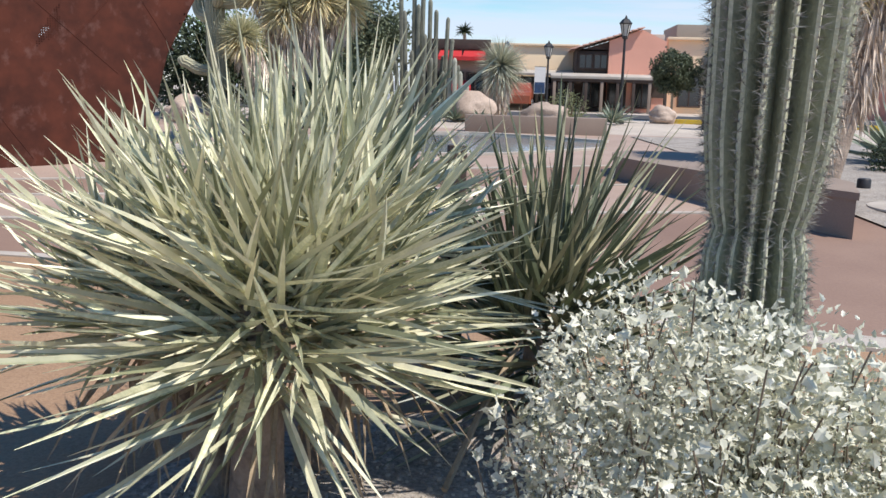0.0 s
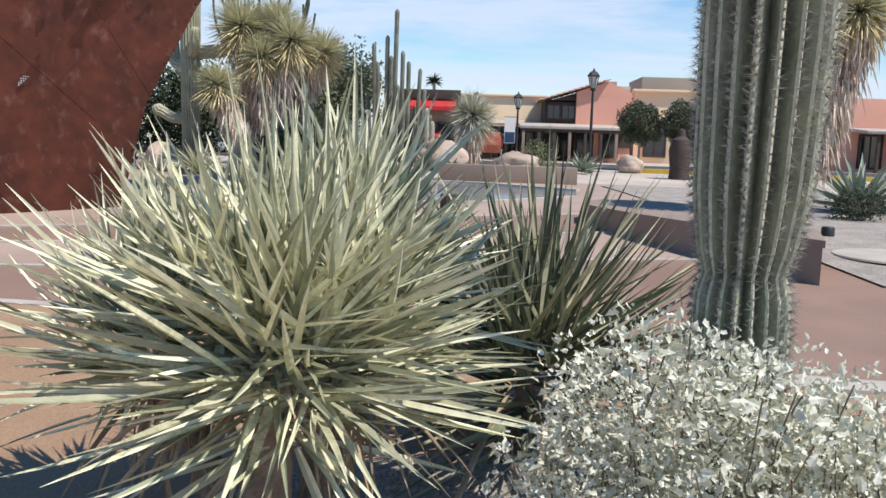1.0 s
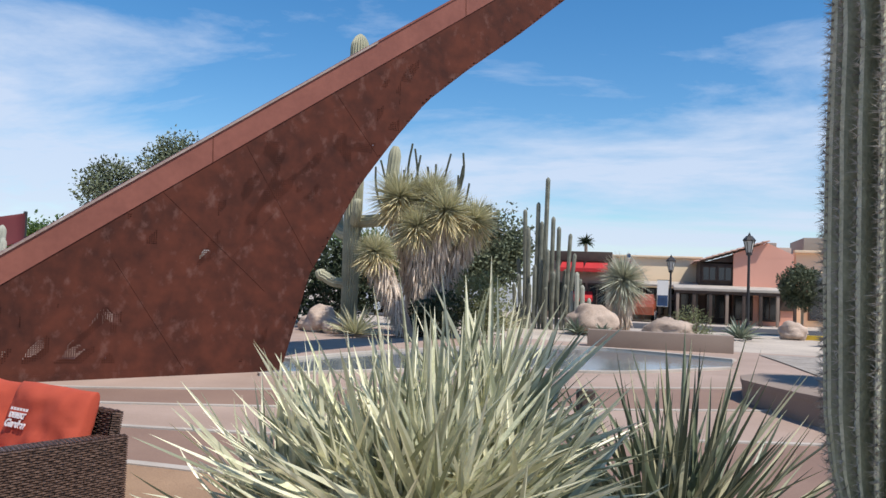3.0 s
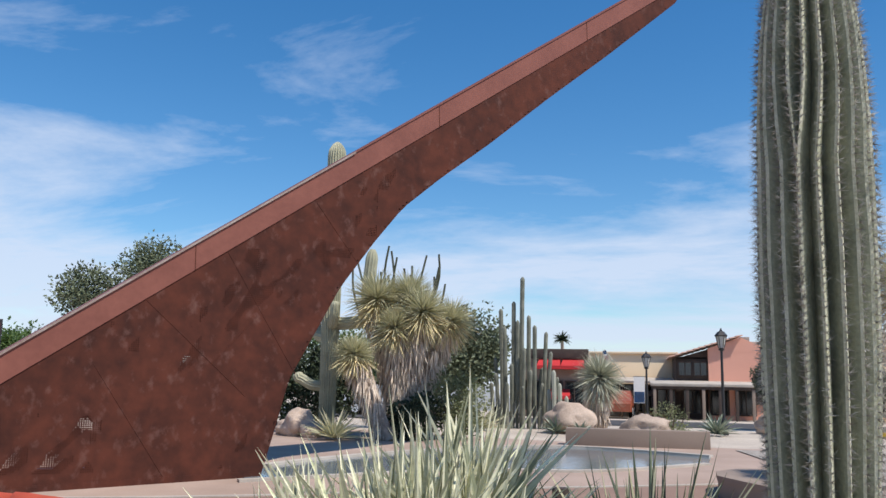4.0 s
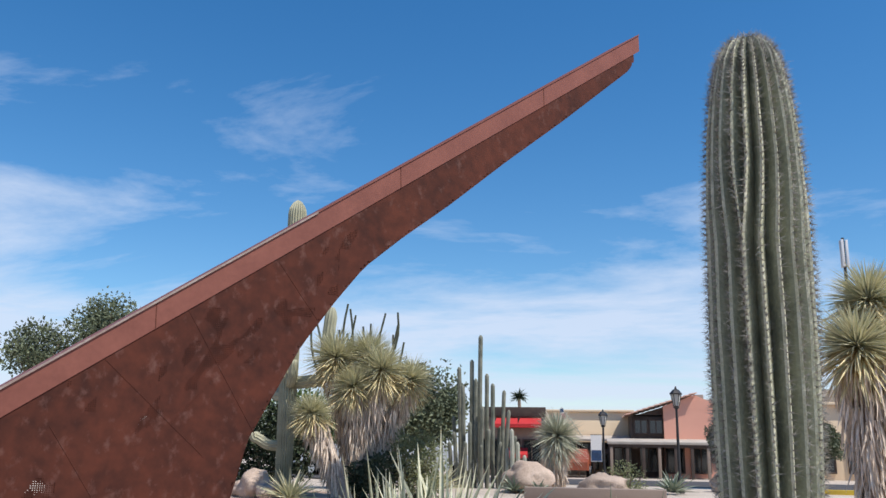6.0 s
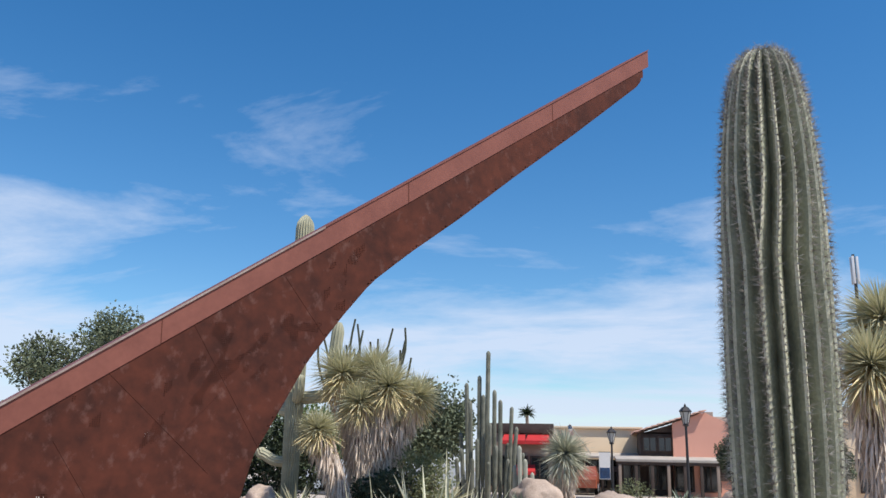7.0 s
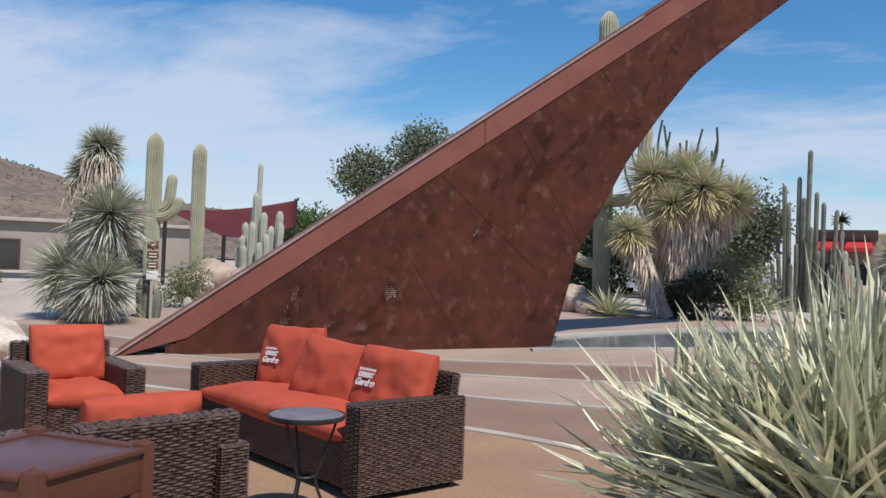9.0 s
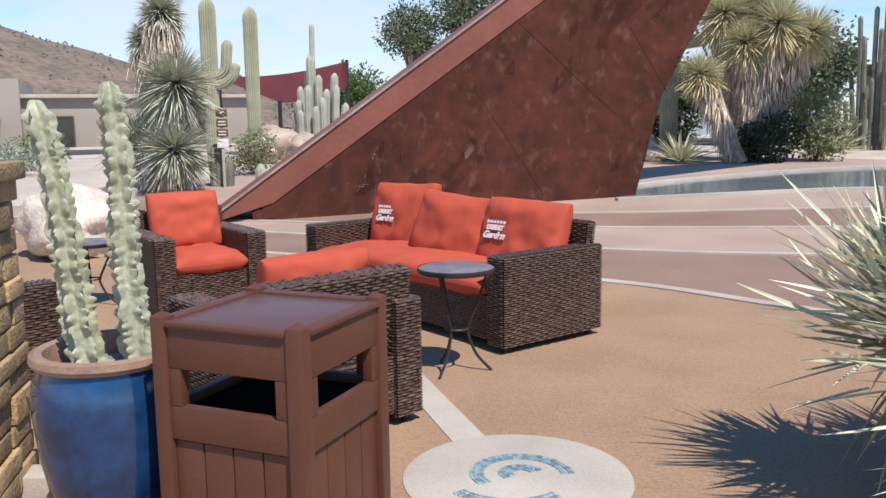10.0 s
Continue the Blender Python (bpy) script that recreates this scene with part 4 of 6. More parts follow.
def saguaro_near():
    th = thing("saguaro", "tall ribbed green saguaro cactus bristling with spines", "cactus")
    g, gr, gs = Geo(), Geo(), Geo()
    rnd = random.Random(9)
    ribs, n = 20, 20 * 8
    prof_z = (0.0, 0.35, 0.75, 0.98, 1.05, 1.12, 1.3, 1.7, 2.1, 2.6, 2.9, 3.08, 3.2, 3.27, 3.31, 3.325)
    prof_r = (0.138, 0.144, 0.147, 0.141, 0.122, 0.146, 0.172, 0.188, 0.195, 0.190, 0.174, 0.153, 0.128, 0.098, 0.054, 0.004)
    zs = sorted(set(list(np.linspace(0, 3.1, 90)) + list(np.linspace(3.1, 3.325, 24))))

    def axis(z):
        return Vector((float(np.interp(z, (0, 1, 1.9, 2.6, 3.3), (0.90, 0.905, 0.93, 0.945, 0.955))), 2.9 + 0.02 * z, z))

    def rib_at(z):
        """Angles of the ribs at height z; two of them grow out of one at a fork."""
        gap = 6.28318 / ribs * float(np.interp(z, (2.44, 2.56, 2.75), (0.0, 0.45, 1.0)))
        step = (6.28318 - gap) / (ribs - 1)
        first = -2.0 + 0.05 * math.sin(z * 1.7)
        return [first - gap / 2] + [first + gap / 2 + step * k for k in range(ribs - 1)] + [first - gap / 2 + 6.28318]

    def radius(z, w, crest, gap):
        r = float(np.interp(z, prof_z, prof_r))
        return r * (1 - 0.36 * min(1.0, gap * ribs / 6.28318) * (1 - crest)) * (1 + 0.014 * noise.noise(Vector((w * 3, z * 4, 1))))
    for z in zs:
        at = rib_at(z)
        p = axis(z)
        for k in range(ribs):
            for j in range(8):
                gap = at[k + 1] - at[k]
                tw = at[k] + gap * j / 8
                r = radius(z, tw, (0.5 + 0.5 * math.cos(6.28318 * j / 8)) ** 0.8, gap)
                g.v.append((p.x + r * math.cos(tw), p.y + r * math.sin(tw), z))
    for i in range(len(zs) - 1):
        for j in range(n):
            k = (j + 1) % n
            g.f.append((i * n + j, i * n + k, (i + 1) * n + k, (i + 1) * n + j))
    ob = part("body", g, M_sag, th)
    ob.data.materials.append(M_sagr)
    for q in ob.data.polygons:
        if (q.index % n) % 8 in (0, 7):
            q.material_index = 1
    # spines: clusters along each rib
    for k in range(ribs):
        z = 0.1 + rnd.uniform(0, 0.03)
        while z < 3.31:
            tw = rib_at(z)[k]
            r = radius(z, tw, 1.0, 0.3) + 0.001
            c = axis(z) + Vector((r * math.cos(tw), r * math.sin(tw), 0))
            o = Vector((math.cos(tw), math.sin(tw), 0.25 if z < 3 else 1.2)).normalized()
            for _ in range(13):
                d = (o * rnd.uniform(0.3, 1.0) + Vector((rnd.uniform(-1, 1), rnd.uniform(-1, 1), rnd.uniform(-0.9, 0.6)))).normalized()
                if d.dot(o) < 0.05:
                    d = d + o
                L = rnd.uniform(0.014, 0.040)
                s = d.cross(Vector((0.3, 0.5, 0.8))).normalized() * 0.0010
                b = d.cross(s).normalized() * 0.0010
                e = c + d * L
                gs.add([c + s, c - s, c + b * 1.5, e], [(0, 1, 3), (1, 2, 3), (2, 0, 3)])
            z += 0.026 if z < 3.0 else 0.018
    tagged(part("spine", gs, M_spine, th, "grey clustered spines", smooth=False), kind="stuff")


saguaro_near()


def leaf_cloud(g, centre, rad, n, size, rnd, squash=(1, 1, 1), shell=0.55, droop=0.0):
    """Small bent leaves scattered through a lumpy ball."""
    for _ in range(n):
        d = Vector((rnd.gauss(0, 1), rnd.gauss(0, 1), rnd.gauss(0, 1))).normalized()
        lump = 1 + 0.5 * noise.noise(d * 1.9 + Vector(centre) * 3.1)
        r = rad * lump * (shell + (1 - shell) * rnd.random() ** 0.5)
        p = Vector(centre) + Vector((d.x * squash[0], d.y * squash[1], d.z * squash[2])) * r
        L = size * rnd.uniform(0.6, 1.3)
        a = (d * 0.7 + Vector((rnd.uniform(-1, 1), rnd.uniform(-1, 1), rnd.uniform(-0.7, 0.9) - droop))).normalized()
        s = a.cross(Vector((rnd.uniform(-1, 1), rnd.uniform(-1, 1), rnd.uniform(-1, 1)))).normalized() * L * 0.34
        h = a.cross(s).normalized() * L * 0.12
        k = rnd.uniform(0.5, 0.8)
        # lobed outline, cupped along the midrib
        g.add([p, p + a * L * 0.22 + s * 0.9 + h, p + a * L * 0.42 + s * 0.55 + h * 0.6, p + a * L * 0.58 + s * 1.25 * k + h, p + a * L * 0.78 + s * 0.5 * k, p + a * L - h, p + a * L * 0.78 - s * 0.5 * k, p + a * L * 0.58 - s * 1.25 * k + h, p + a * L * 0.42 - s * 0.55 + h * 0.6, p + a * L * 0.22 - s * 0.9 + h, p + a * L * 0.5],
              [(i, (i + 1) % 10, 10) for i in range(10)])


def silver_bush():
    th = thing("silver_bush", "silvery white leaved brittlebush spilling over the gravel", "shrub")
    rnd = random.Random(12)
    tw = Geo()
    lobes = ((0.60, 2.58, 0.64, 0.31), (0.80, 2.48, 0.58, 0.32), (0.46, 2.62, 0.42, 0.26), (0.98, 2.42, 0.52, 0.28), (1.18, 2.45, 0.56, 0.28), (0.68, 2.2, 0.32, 0.32), (0.92, 2.1, 0.34, 0.30), (0.34, 2.45, 0.16, 0.18), (1.25, 2.2, 0.38, 0.28), (1.45, 2.5, 0.50, 0.30))
    g = Geo()
    for x, y, z, r in lobes:
        leaf_cloud(g, (x, y, z), r, int(2900 * (r / 0.3) ** 2), 0.022, rnd, (1, 1, 0.95), 0.35)
        leaf_cloud(g, (x, y, z), r, int(420 * (r / 0.3) ** 2), 0.034, rnd, (1, 1, 0.95), 0.6, 0.3)
        for _ in range(26):
            a = Vector((x + rnd.uniform(-0.1, 0.1), y + rnd.uniform(-0.1, 0.1), 0.02))
            d = Vector((rnd.gauss(0, 1), rnd.gauss(0, 1), abs(rnd.gauss(0, 1)))).normalized()
            b = Vector((x, y, z)) + d * r * rnd.uniform(0.8, 1.22)
            mid = a.lerp(b, 0.5) + Vector((rnd.uniform(-0.05, 0.05), rnd.uniform(-0.05, 0.05), 0.04))
            tw.tube(smooth_line3([a, mid, b], 4), 0.0024, 4, cap=False)
            for _ in range(5):
                leaf_cloud(g, b + Vector((rnd.uniform(-0.03, 0.03), rnd.uniform(-0.03, 0.03), rnd.uniform(-0.05, 0.01))), 0.02, 1, 0.04, rnd)
    part("foliage", g, M_silver, th, "silvery grey leaves", smooth=False, stuff=True)
    part("twig", tw, M_twig, th, "thin pale twigs", stuff=True)


silver_bush()


def bed_stones():
    rnd = random.Random(6)
    g = Geo()
    for _ in range(5200):
        a, r = rnd.uniform(0, 6.28), rnd.random() ** 0.5
        x, y = 0.55 + 1.62 * r * math.cos(a), 2.75 + 1.15 * r * math.sin(a)
        s = rnd.uniform(0.006, 0.017)
        h = s * rnd.uniform(0.5, 0.8)
        q = rnd.uniform(0, 3)
        c = [(x + s * math.cos(q + 1.2566 * i) * rnd.uniform(0.7, 1.1), y + s * math.sin(q + 1.2566 * i) * rnd.uniform(0.7, 1.1), 0.028) for i in range(5)]
        g.add(c + [(x + (p[0] - x) * 0.5, y + (p[1] - y) * 0.5, 0.028 + h) for p in c], [(i, (i + 1) % 5, 5 + (i + 1) % 5, 5 + i) for i in range(5)] + [(5, 6, 7, 8, 9)])
    tagged(part("gravel", g, island_mat("stone_chips", (0.52, 0.45, 0.37), (0.24, 0.20, 0.17), 0.9), smooth=False), "pale loose gravel of the planting bed", "gravel", kind="stuff")


bed_stones()
tagged(part("dry_stalk", Geo().tube([(0.02, 3.2, 0.05), (0.12, 3.5, 0.22), (0.27, 3.85, 0.42)], [0.012, 0.013, 0.010], 6), M_ydead), "pale dry leaf stalk lying over the gravel", "stalk")
tagged(part("dry_stalk", Geo().tube([(0.33, 3.3, 0.06), (0.38, 3.6, 0.25), (0.40, 3.95, 0.42)], [0.012, 0.012, 0.009], 6), M_ydead), "pale dry leaf stalk lying over the gravel", "stalk")
tagged(part("post", Geo().box((0, 0, 0.58), (0.08, 0.08, 1.16), bevel=0.008), M_wood, m=pose(-0.06, 4.35, 0.0, 0, 0, 15)), "dark square timber post behind the yucca", "post")


# ---- plants and stones further off ----
def boulder(x, y, s, seed, material=None, label="rounded pinkish granite boulder", sink=0.15, rz=0.0):
    bm = bmesh.new()
    bmesh.ops.create_icosphere(bm, subdivisions=4, radius=1.0)
    off = Vector((seed * 3.7, seed * 1.3, 0))
    for v in bm.verts:
        d = v.co.normalized()
        k = 1 + 0.26 * noise.noise(d * 1.3 + off) + 0.13 * noise.noise(d * 2.7 + off) + 0.05 * noise.noise(d * 7 + off)
        q = d * k
        v.co = Vector((q.x * s[0], q.y * s[1], q.z * s[2]))
    ob = part("boulder", Geo().bm(bm), material or M_boulder, m=pose(x, y, gz(x, y) + s[2] * (1 - sink * 2), 0, 0, rz))
    return tagged(ob, label, "boulder", "boulders")


def rosette(g, c, R, n, rnd, w=0.03, lo=-0.3, curl=(0.0, 0.3), hi=0.98):
    """Ball of stiff blades in one mesh."""
    for i in range(n):
        el = math.asin(lerp(lo, hi, (i + 0.5) / n)) + rnd.uniform(-0.1, 0.1)
        az = i * 2.39996 + rnd.uniform(-0.3, 0.3)
        d = Vector((math.cos(az) * math.cos(el), math.sin(az) * math.cos(el), math.sin(el)))
        L = R * rnd.uniform(0.8, 1.1)
        m = Matrix.Translation(c) @ aim(d, rnd.uniform(-0.6, 0.6)) @ Matrix.Diagonal((L, 1, 1, 1))
        b = blade(1.0, w, rnd.uniform(*curl), 3)
        g.add([m @ Vector(v) for v in b.v], b.f)


def tree_yucca(x, y, heads, label, seed, base=None, green=M_yfar, droop=M_ydroop):
    """Yucca tree: shaggy trunks, each with a tuft of blades over a skirt of thatch. heads: dx, dy, z, radius."""
    rnd = random.Random(seed)
    th = thing("tree_yucca", label, "yucca", pose(x, y, gz(x, y)))
    for dx, dy, z, R in heads:
        g = Geo()
        rosette(g, Vector((dx, dy, z)), R, 620, rnd, 0.026, -0.3, (0.0, 0.5))
        part("crown", g, green, th, "grey green ball of stiff blades")
        f = Geo()
        lean = Vector((dx, dy, z)).normalized()
        for i in range(340):
            az, el = rnd.uniform(0, 6.28), -rnd.uniform(0.2, 1.2)
            d = Vector((math.cos(az) * math.cos(el), math.sin(az) * math.cos(el), math.sin(el)))
            c = Vector((dx, dy, z)) - lean * rnd.uniform(0.0, 0.3) * R + Vector((d.x, d.y, 0)) * 0.1
            L = min(R * rnd.uniform(0.6, 1.2), (c.z - 0.02) / -d.z)
            m = Matrix.Translation(c) @ aim(d, rnd.uniform(-0.8, 0.8)) @ Matrix.Diagonal((L, 1, 1, 1))
            b = blade(1.0, 0.03, rnd.uniform(0.1, 0.5), 3)
            f.add([m @ Vector(v) for v in b.v], b.f)
        part("drooping_leaves", f, droop, th, "drooping yellowed lower leaves")
        s = Geo()
        low = max(0.12, z - R * 3.4)
        for i in range(900):
            az, t = rnd.uniform(0, 6.28), rnd.random()
            r0 = lerp(0.30, 0.13, t) * rnd.uniform(0.6, 1.1)
            zz = lerp(z - 0.25 * R, low, t)
            el = -rnd.uniform(1.1, 1.5)
            d = Vector((math.cos(az) * math.cos(el), math.sin(az) * math.cos(el), math.sin(el)))
            tt = zz / max(z, 0.1)
            c = Vector((dx * tt + r0 * math.cos(az), dy * tt + r0 * math.sin(az), zz))
            L = min(rnd.uniform(0.2, 0.5), (zz - 0.02) / -d.z)
            m = Matrix.Translation(c) @ aim(d, rnd.uniform(-1, 1)) @ Matrix.Diagonal((L, 1, 1, 1))
            b = blade(1.0, 0.036, rnd.uniform(0, 0.4), 2)
            s.add([m @ Vector(v) for v in b.v], b.f)
        part("thatch", s, M_thatch, th, "hanging skirt of dry straw coloured leaves")
        part("trunk", Geo().tube([(dx * t, dy * t, z * t) for t in (0, 0.25, 0.5, 0.75, 0.98)], [0.2, 0.17, 0.16, 0.15, 0.1], 12), M_trunk, th)
    return th


def column(parent, x, y, h, r, material, name="stem", ribs=14, base=0.0, bend=(0, 0), n=0):
    n = n or ribs * 3
    pts, rad = [], []
    for t in (0, 0.08, 0.16, 0.25, 0.34, 0.43, 0.52, 0.61, 0.70, 0.78, 0.86, 0.92, 0.95, 0.97, 0.983, 0.992, 1.0):
        pts.append((x + bend[0] * t * t, y + bend[1] * t * t, base + h * t))
        rad.append(r * (0.86 + 0.2 * math.sin(min(1, t * 1.5) * 1.57)) * min(1.0, (1.001 - t) * h / r * 0.8) ** 0.5)
    return part(name, Geo().tube(pts, rad, n, ribs, 0.16), material, parent)


def elbow(parent, x, y, z, az, out, h, r, material):
    d = Vector((math.cos(az), math.sin(az), 0))
    P = [Vector((x, y, z)), Vector((x, y, z)) + d * out * 0.6 + Vector((0, 0, 0.03)), Vector((x, y, z + 0.18)) + d * out, Vector((x, y, z + h * 0.6)) + d * out * 1.12, Vector((x, y, z + h)) + d * out * 1.2]
    L = smooth_line3(P, 5)
    rad = [r * min(1.0, (1.02 - i / (len(L) - 1)) * 9) ** 0.5 for i in range(len(L))]
    part("arm", Geo().tube(L, rad, 36, 12, 0.16), material, parent)


def far_saguaro(x, y, h, r, arms, label):
    th = thing("saguaro", label, "cactus", pose(x, y, gz(x, y) - 0.05), "saguaros further off")
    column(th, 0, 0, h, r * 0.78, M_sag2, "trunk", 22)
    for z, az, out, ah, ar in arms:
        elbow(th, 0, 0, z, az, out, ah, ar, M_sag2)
    return th


def cactus_clump(x, y, stems, material, label, seed):
    rnd = random.Random(seed)
    th = thing("column_cactus", label, "cactus", pose(x, y, gz(x, y) - 0.05))
    for dx, dy, h, r in stems:
        column(th, dx * 0.85, dy, h, r, material, "stem", 9, bend=(dx * 0.1 + rnd.uniform(-0.05, 0.05), dy * 0.2))
    return th


def agave(x, y, R, n, label, seed, material=None, z=0.05, w=0.09, name="agave", hi=0.95, lo=0.05, cat="agave"):
    rnd = random.Random(seed)
    th = thing(name, label, cat, pose(x, y, gz(x, y)))
    g = Geo()
    rosette(g, Vector((0, 0, z)), R, n, rnd, w, lo, (0.0, 0.25), hi)
    tagged(part("foliage", g, material or M_agave, th), kind="stuff")
    return th


def shrub(x, y, r, label, seed, material, squash=(1, 1, 0.8), size=0.06, n=1400, name="shrub", lift=0.75):
    rnd = random.Random(seed)
    th = thing(name, label, "shrub", pose(x, y, gz(x, y)))
    g = Geo()
    leaf_cloud(g, (0, 0, r * squash[2] * lift), r * 0.8, n // 3, size, rnd, squash, 0.3)
    for _ in range(9):
        d = Vector((rnd.gauss(0, 1), rnd.gauss(0, 1), rnd.gauss(0, 0.8))).normalized() * r * 0.5
        leaf_cloud(g, (d.x * squash[0], d.y * squash[1], max(r * 0.2, r * squash[2] * lift + d.z * squash[2])), r * 0.5, n // 12, size, rnd, squash, 0.4)
    part("foliage", g, material, th, smooth=False, stuff=True)
    t = Geo()
    for _ in range(14):
        a = rnd.uniform(0, 6.28)
        t.tube([(0, 0, 0), (0.3 * r * math.cos(a), 0.3 * r * math.sin(a), r * 0.5 * squash[2]), (0.6 * r * math.cos(a), 0.6 * r * math.sin(a), r * squash[2])], [0.02, 0.013, 0.006], 5, cap=False)
    part("twig", t, M_twig, th, stuff=True)
    return th


def tree(x, y, h, crown_r, label, seed, material, trunk_h=None, size=0.16, n=5200, squash=0.75, clumps=16, trunk_r=0.16):
    rnd = random.Random(seed)
    th = thing("tree", label, "tree", pose(x, y, gz(x, y)))
    trunk_h = trunk_h or h * 0.35
    t = Geo().tube([(0, 0, -0.1), (0.05, 0, trunk_h * 0.5), (0, 0.05, trunk_h), (0.1, 0, trunk_h * 1.3)], [trunk_r * 1.2, trunk_r, trunk_r * 0.85, trunk_r * 0.5], 10)
    g = Geo()
    cz = h - crown_r * squash
    for i in range(clumps):
        d = Vector((rnd.gauss(0, 1), rnd.gauss(0, 1), rnd.gauss(0, 1))).normalized()
        c = Vector((d.x * crown_r * 0.68, d.y * crown_r * 0.68, cz + d.z * crown_r * squash * 0.68))
        leaf_cloud(g, c, crown_r * rnd.uniform(0.35, 0.7), n // clumps, size, rnd, (1, 1, 0.8), 0.05)
        t.tube(smooth_line3([Vector((0, 0, trunk_h)), Vector((c.x * 0.4, c.y * 0.4, lerp(trunk_h, c.z, 0.6))), c], 4), [trunk_r * 0.5 * (1 - k / 9) for k in range(9)], 6, cap=False)
    part("crown", g, material, th, smooth=False, stuff=True)
    part("trunk", t, M_trunk, th)
    return th


def ocotillo(x, y, h, n, seed):
    rnd = random.Random(seed)
    th = thing("ocotillo", "dark wiry ocotillo canes fanning upwards", "ocotillo", pose(x, y, gz(x, y)))
    for i in range(n):
        a = 6.283 * i / n + rnd.uniform(-0.3, 0.3)
        o = rnd.uniform(0.3, 1.5)
        H = h * rnd.uniform(0.8, 1.0)
        P = [Vector((0, 0, 0)), Vector((o * 0.35 * math.cos(a), o * 0.35 * math.sin(a), H * 0.4)), Vector((o * math.cos(a) + rnd.uniform(-0.15, 0.15), o * math.sin(a), H * 0.8)), Vector((o * 1.15 * math.cos(a), o * 1.15 * math.sin(a), H))]
        L = smooth_line3(P, 4)
        part("cane", Geo().tube(L, [0.046 - 0.016 * k / len(L) for k in range(len(L))], 6), M_oco, th)


# mound beyond the pool
far_saguaro(-7.5, 21.6, 8.0, 0.31, ((2.95, -0.05, 0.95, 2.0, 0.17), (2.6, 2.6, 0.6, 0.9, 0.16), (3.4, 3.6, 0.5, 0.5, 0.14), (2.9, -1.0, 0.42, 0.62, 0.13), (1.3, 3.3, 0.7, 0.35, 0.14)), "tall many armed pale green saguaro on the mound")
tree_yucca(-5.45, 21.1, ((-0.62, 0.0, 3.5, 0.92), (0.18, 0.3, 3.6, 0.82), (0.66, -0.2, 3.15, 0.82), (1.3, 0.3, 2.95, 0.72), (0.0, -0.4, 2.75, 0.7)), "many headed yucca with shaggy straw skirts", 41)
tree_yucca(-5.35, 20.0, ((-0.95, 0, 2.05, 0.62),), "leaning yucca with a straw skirt", 42)
ocotillo(-6.7, 25.0, 5.5, 20, 5)
tree(-6.2, 33.4, 4.3, 1.9, "bushy green tree behind the cactus garden", 51, M_feather, size=0.17, n=11000, clumps=26)
shrub(-3.9, 21.1, 0.8, "olive shrub in shade under the yuccas", 52, M_olive, (1, 1, 1.35), 0.09, 2600)
shrub(-4.8, 20.5, 0.70, "dark shrub under the yuccas", 57, M_dkgreen, (1.2, 1, 1.0), 0.09, 2400)
shrub(-8.8, 24.0, 1.5, "dark shrub behind the saguaro", 58, M_dkgreen, (1.2, 1, 1.1), 0.13, 7000)
cactus_clump(-3.1, 27.7, ((0, 0, 4.95, 0.07), (-0.32, 0.1, 4.15, 0.066), (-0.72, 0, 3.9, 0.066), (0.25, 0.2, 3.7, 0.066), (0.52, -0.1, 3.35, 0.066), (-0.12, -0.2, 3.5, 0.062), (-0.55, -0.2, 3.3, 0.062), (0.12, -0.3, 2.6, 0.062), (0.85, 0.1, 3.15, 0.062), (1.0, -0.15, 2.5, 0.062), (-0.9, 0.1, 2.3, 0.062), (0.65, 0.25, 2.0, 0.062), (-0.3, -0.35, 2.1, 0.062), (-0.2, 0.3, 2.6, 0.06), (0.36, -0.3, 1.9, 0.06), (-0.65, 0.3, 2.4, 0.06), (-0.8, -0.3, 1.8, 0.06), (0.75, -0.3, 1.5, 0.06), (-0.45, -0.45, 1.5, 0.06), (0.15, -0.45, 1.4, 0.06), (-1.05, -0.1, 1.5, 0.06), (1.2, 0.1, 1.7, 0.06)), M_colc, "clump of tall dusky organ pipe cactus", 6)
cactus_clump(-2.0, 27.2, ((0, 0, 1.9, 0.07), (0.2, 0.1, 1.5, 0.07), (-0.2, 0.1, 1.3, 0.07), (0.45, 0, 1.1, 0.06)), M_greyc, "low clump of slender grey cactus", 7)
tree_yucca(-0.55, 25.9, ((0, 0, 1.62, 0.86),), "round headed grey yucca on a short trunk", 43, green=M_yleft, droop=M_yleft)
boulder(-1.35, 25.2, (0.72, 0.55, 0.5), 1)
boulder(0.72, 23.0, (0.66, 0.5, 0.40), 2)
boulder(-7.85, 20.6, (0.42, 0.35, 0.40), 3)
boulder(-8.3, 21.0, (0.35, 0.3, 0.25), 4)
boulder(-7.4, 20.3, (0.3, 0.3, 0.22), 5)
shrub(1.35, 23.4, 0.66, "low rounded olive shrub beside a boulder", 53, M_olive, (1.1, 1, 0.9), 0.05, 1600)
agave(2.75, 26.0, 0.75, 40, "grey green agave by the lamp post", 61)
agave(-1.75, 24.8, 0.55, 40, "low grey agave in the gravel", 62)
agave(-6.6, 19.6, 0.85, 70, "spiky agave in front of the yuccas", 63, M_yfar, w=0.07)
agave(-4.0, 25.3, 1.0, 60, "spiky pale agave under the cactus", 64, M_yfar, w=0.07)
agave(-1.0, 24.0, 0.45, 40, "small grey tuft in the gravel", 65)

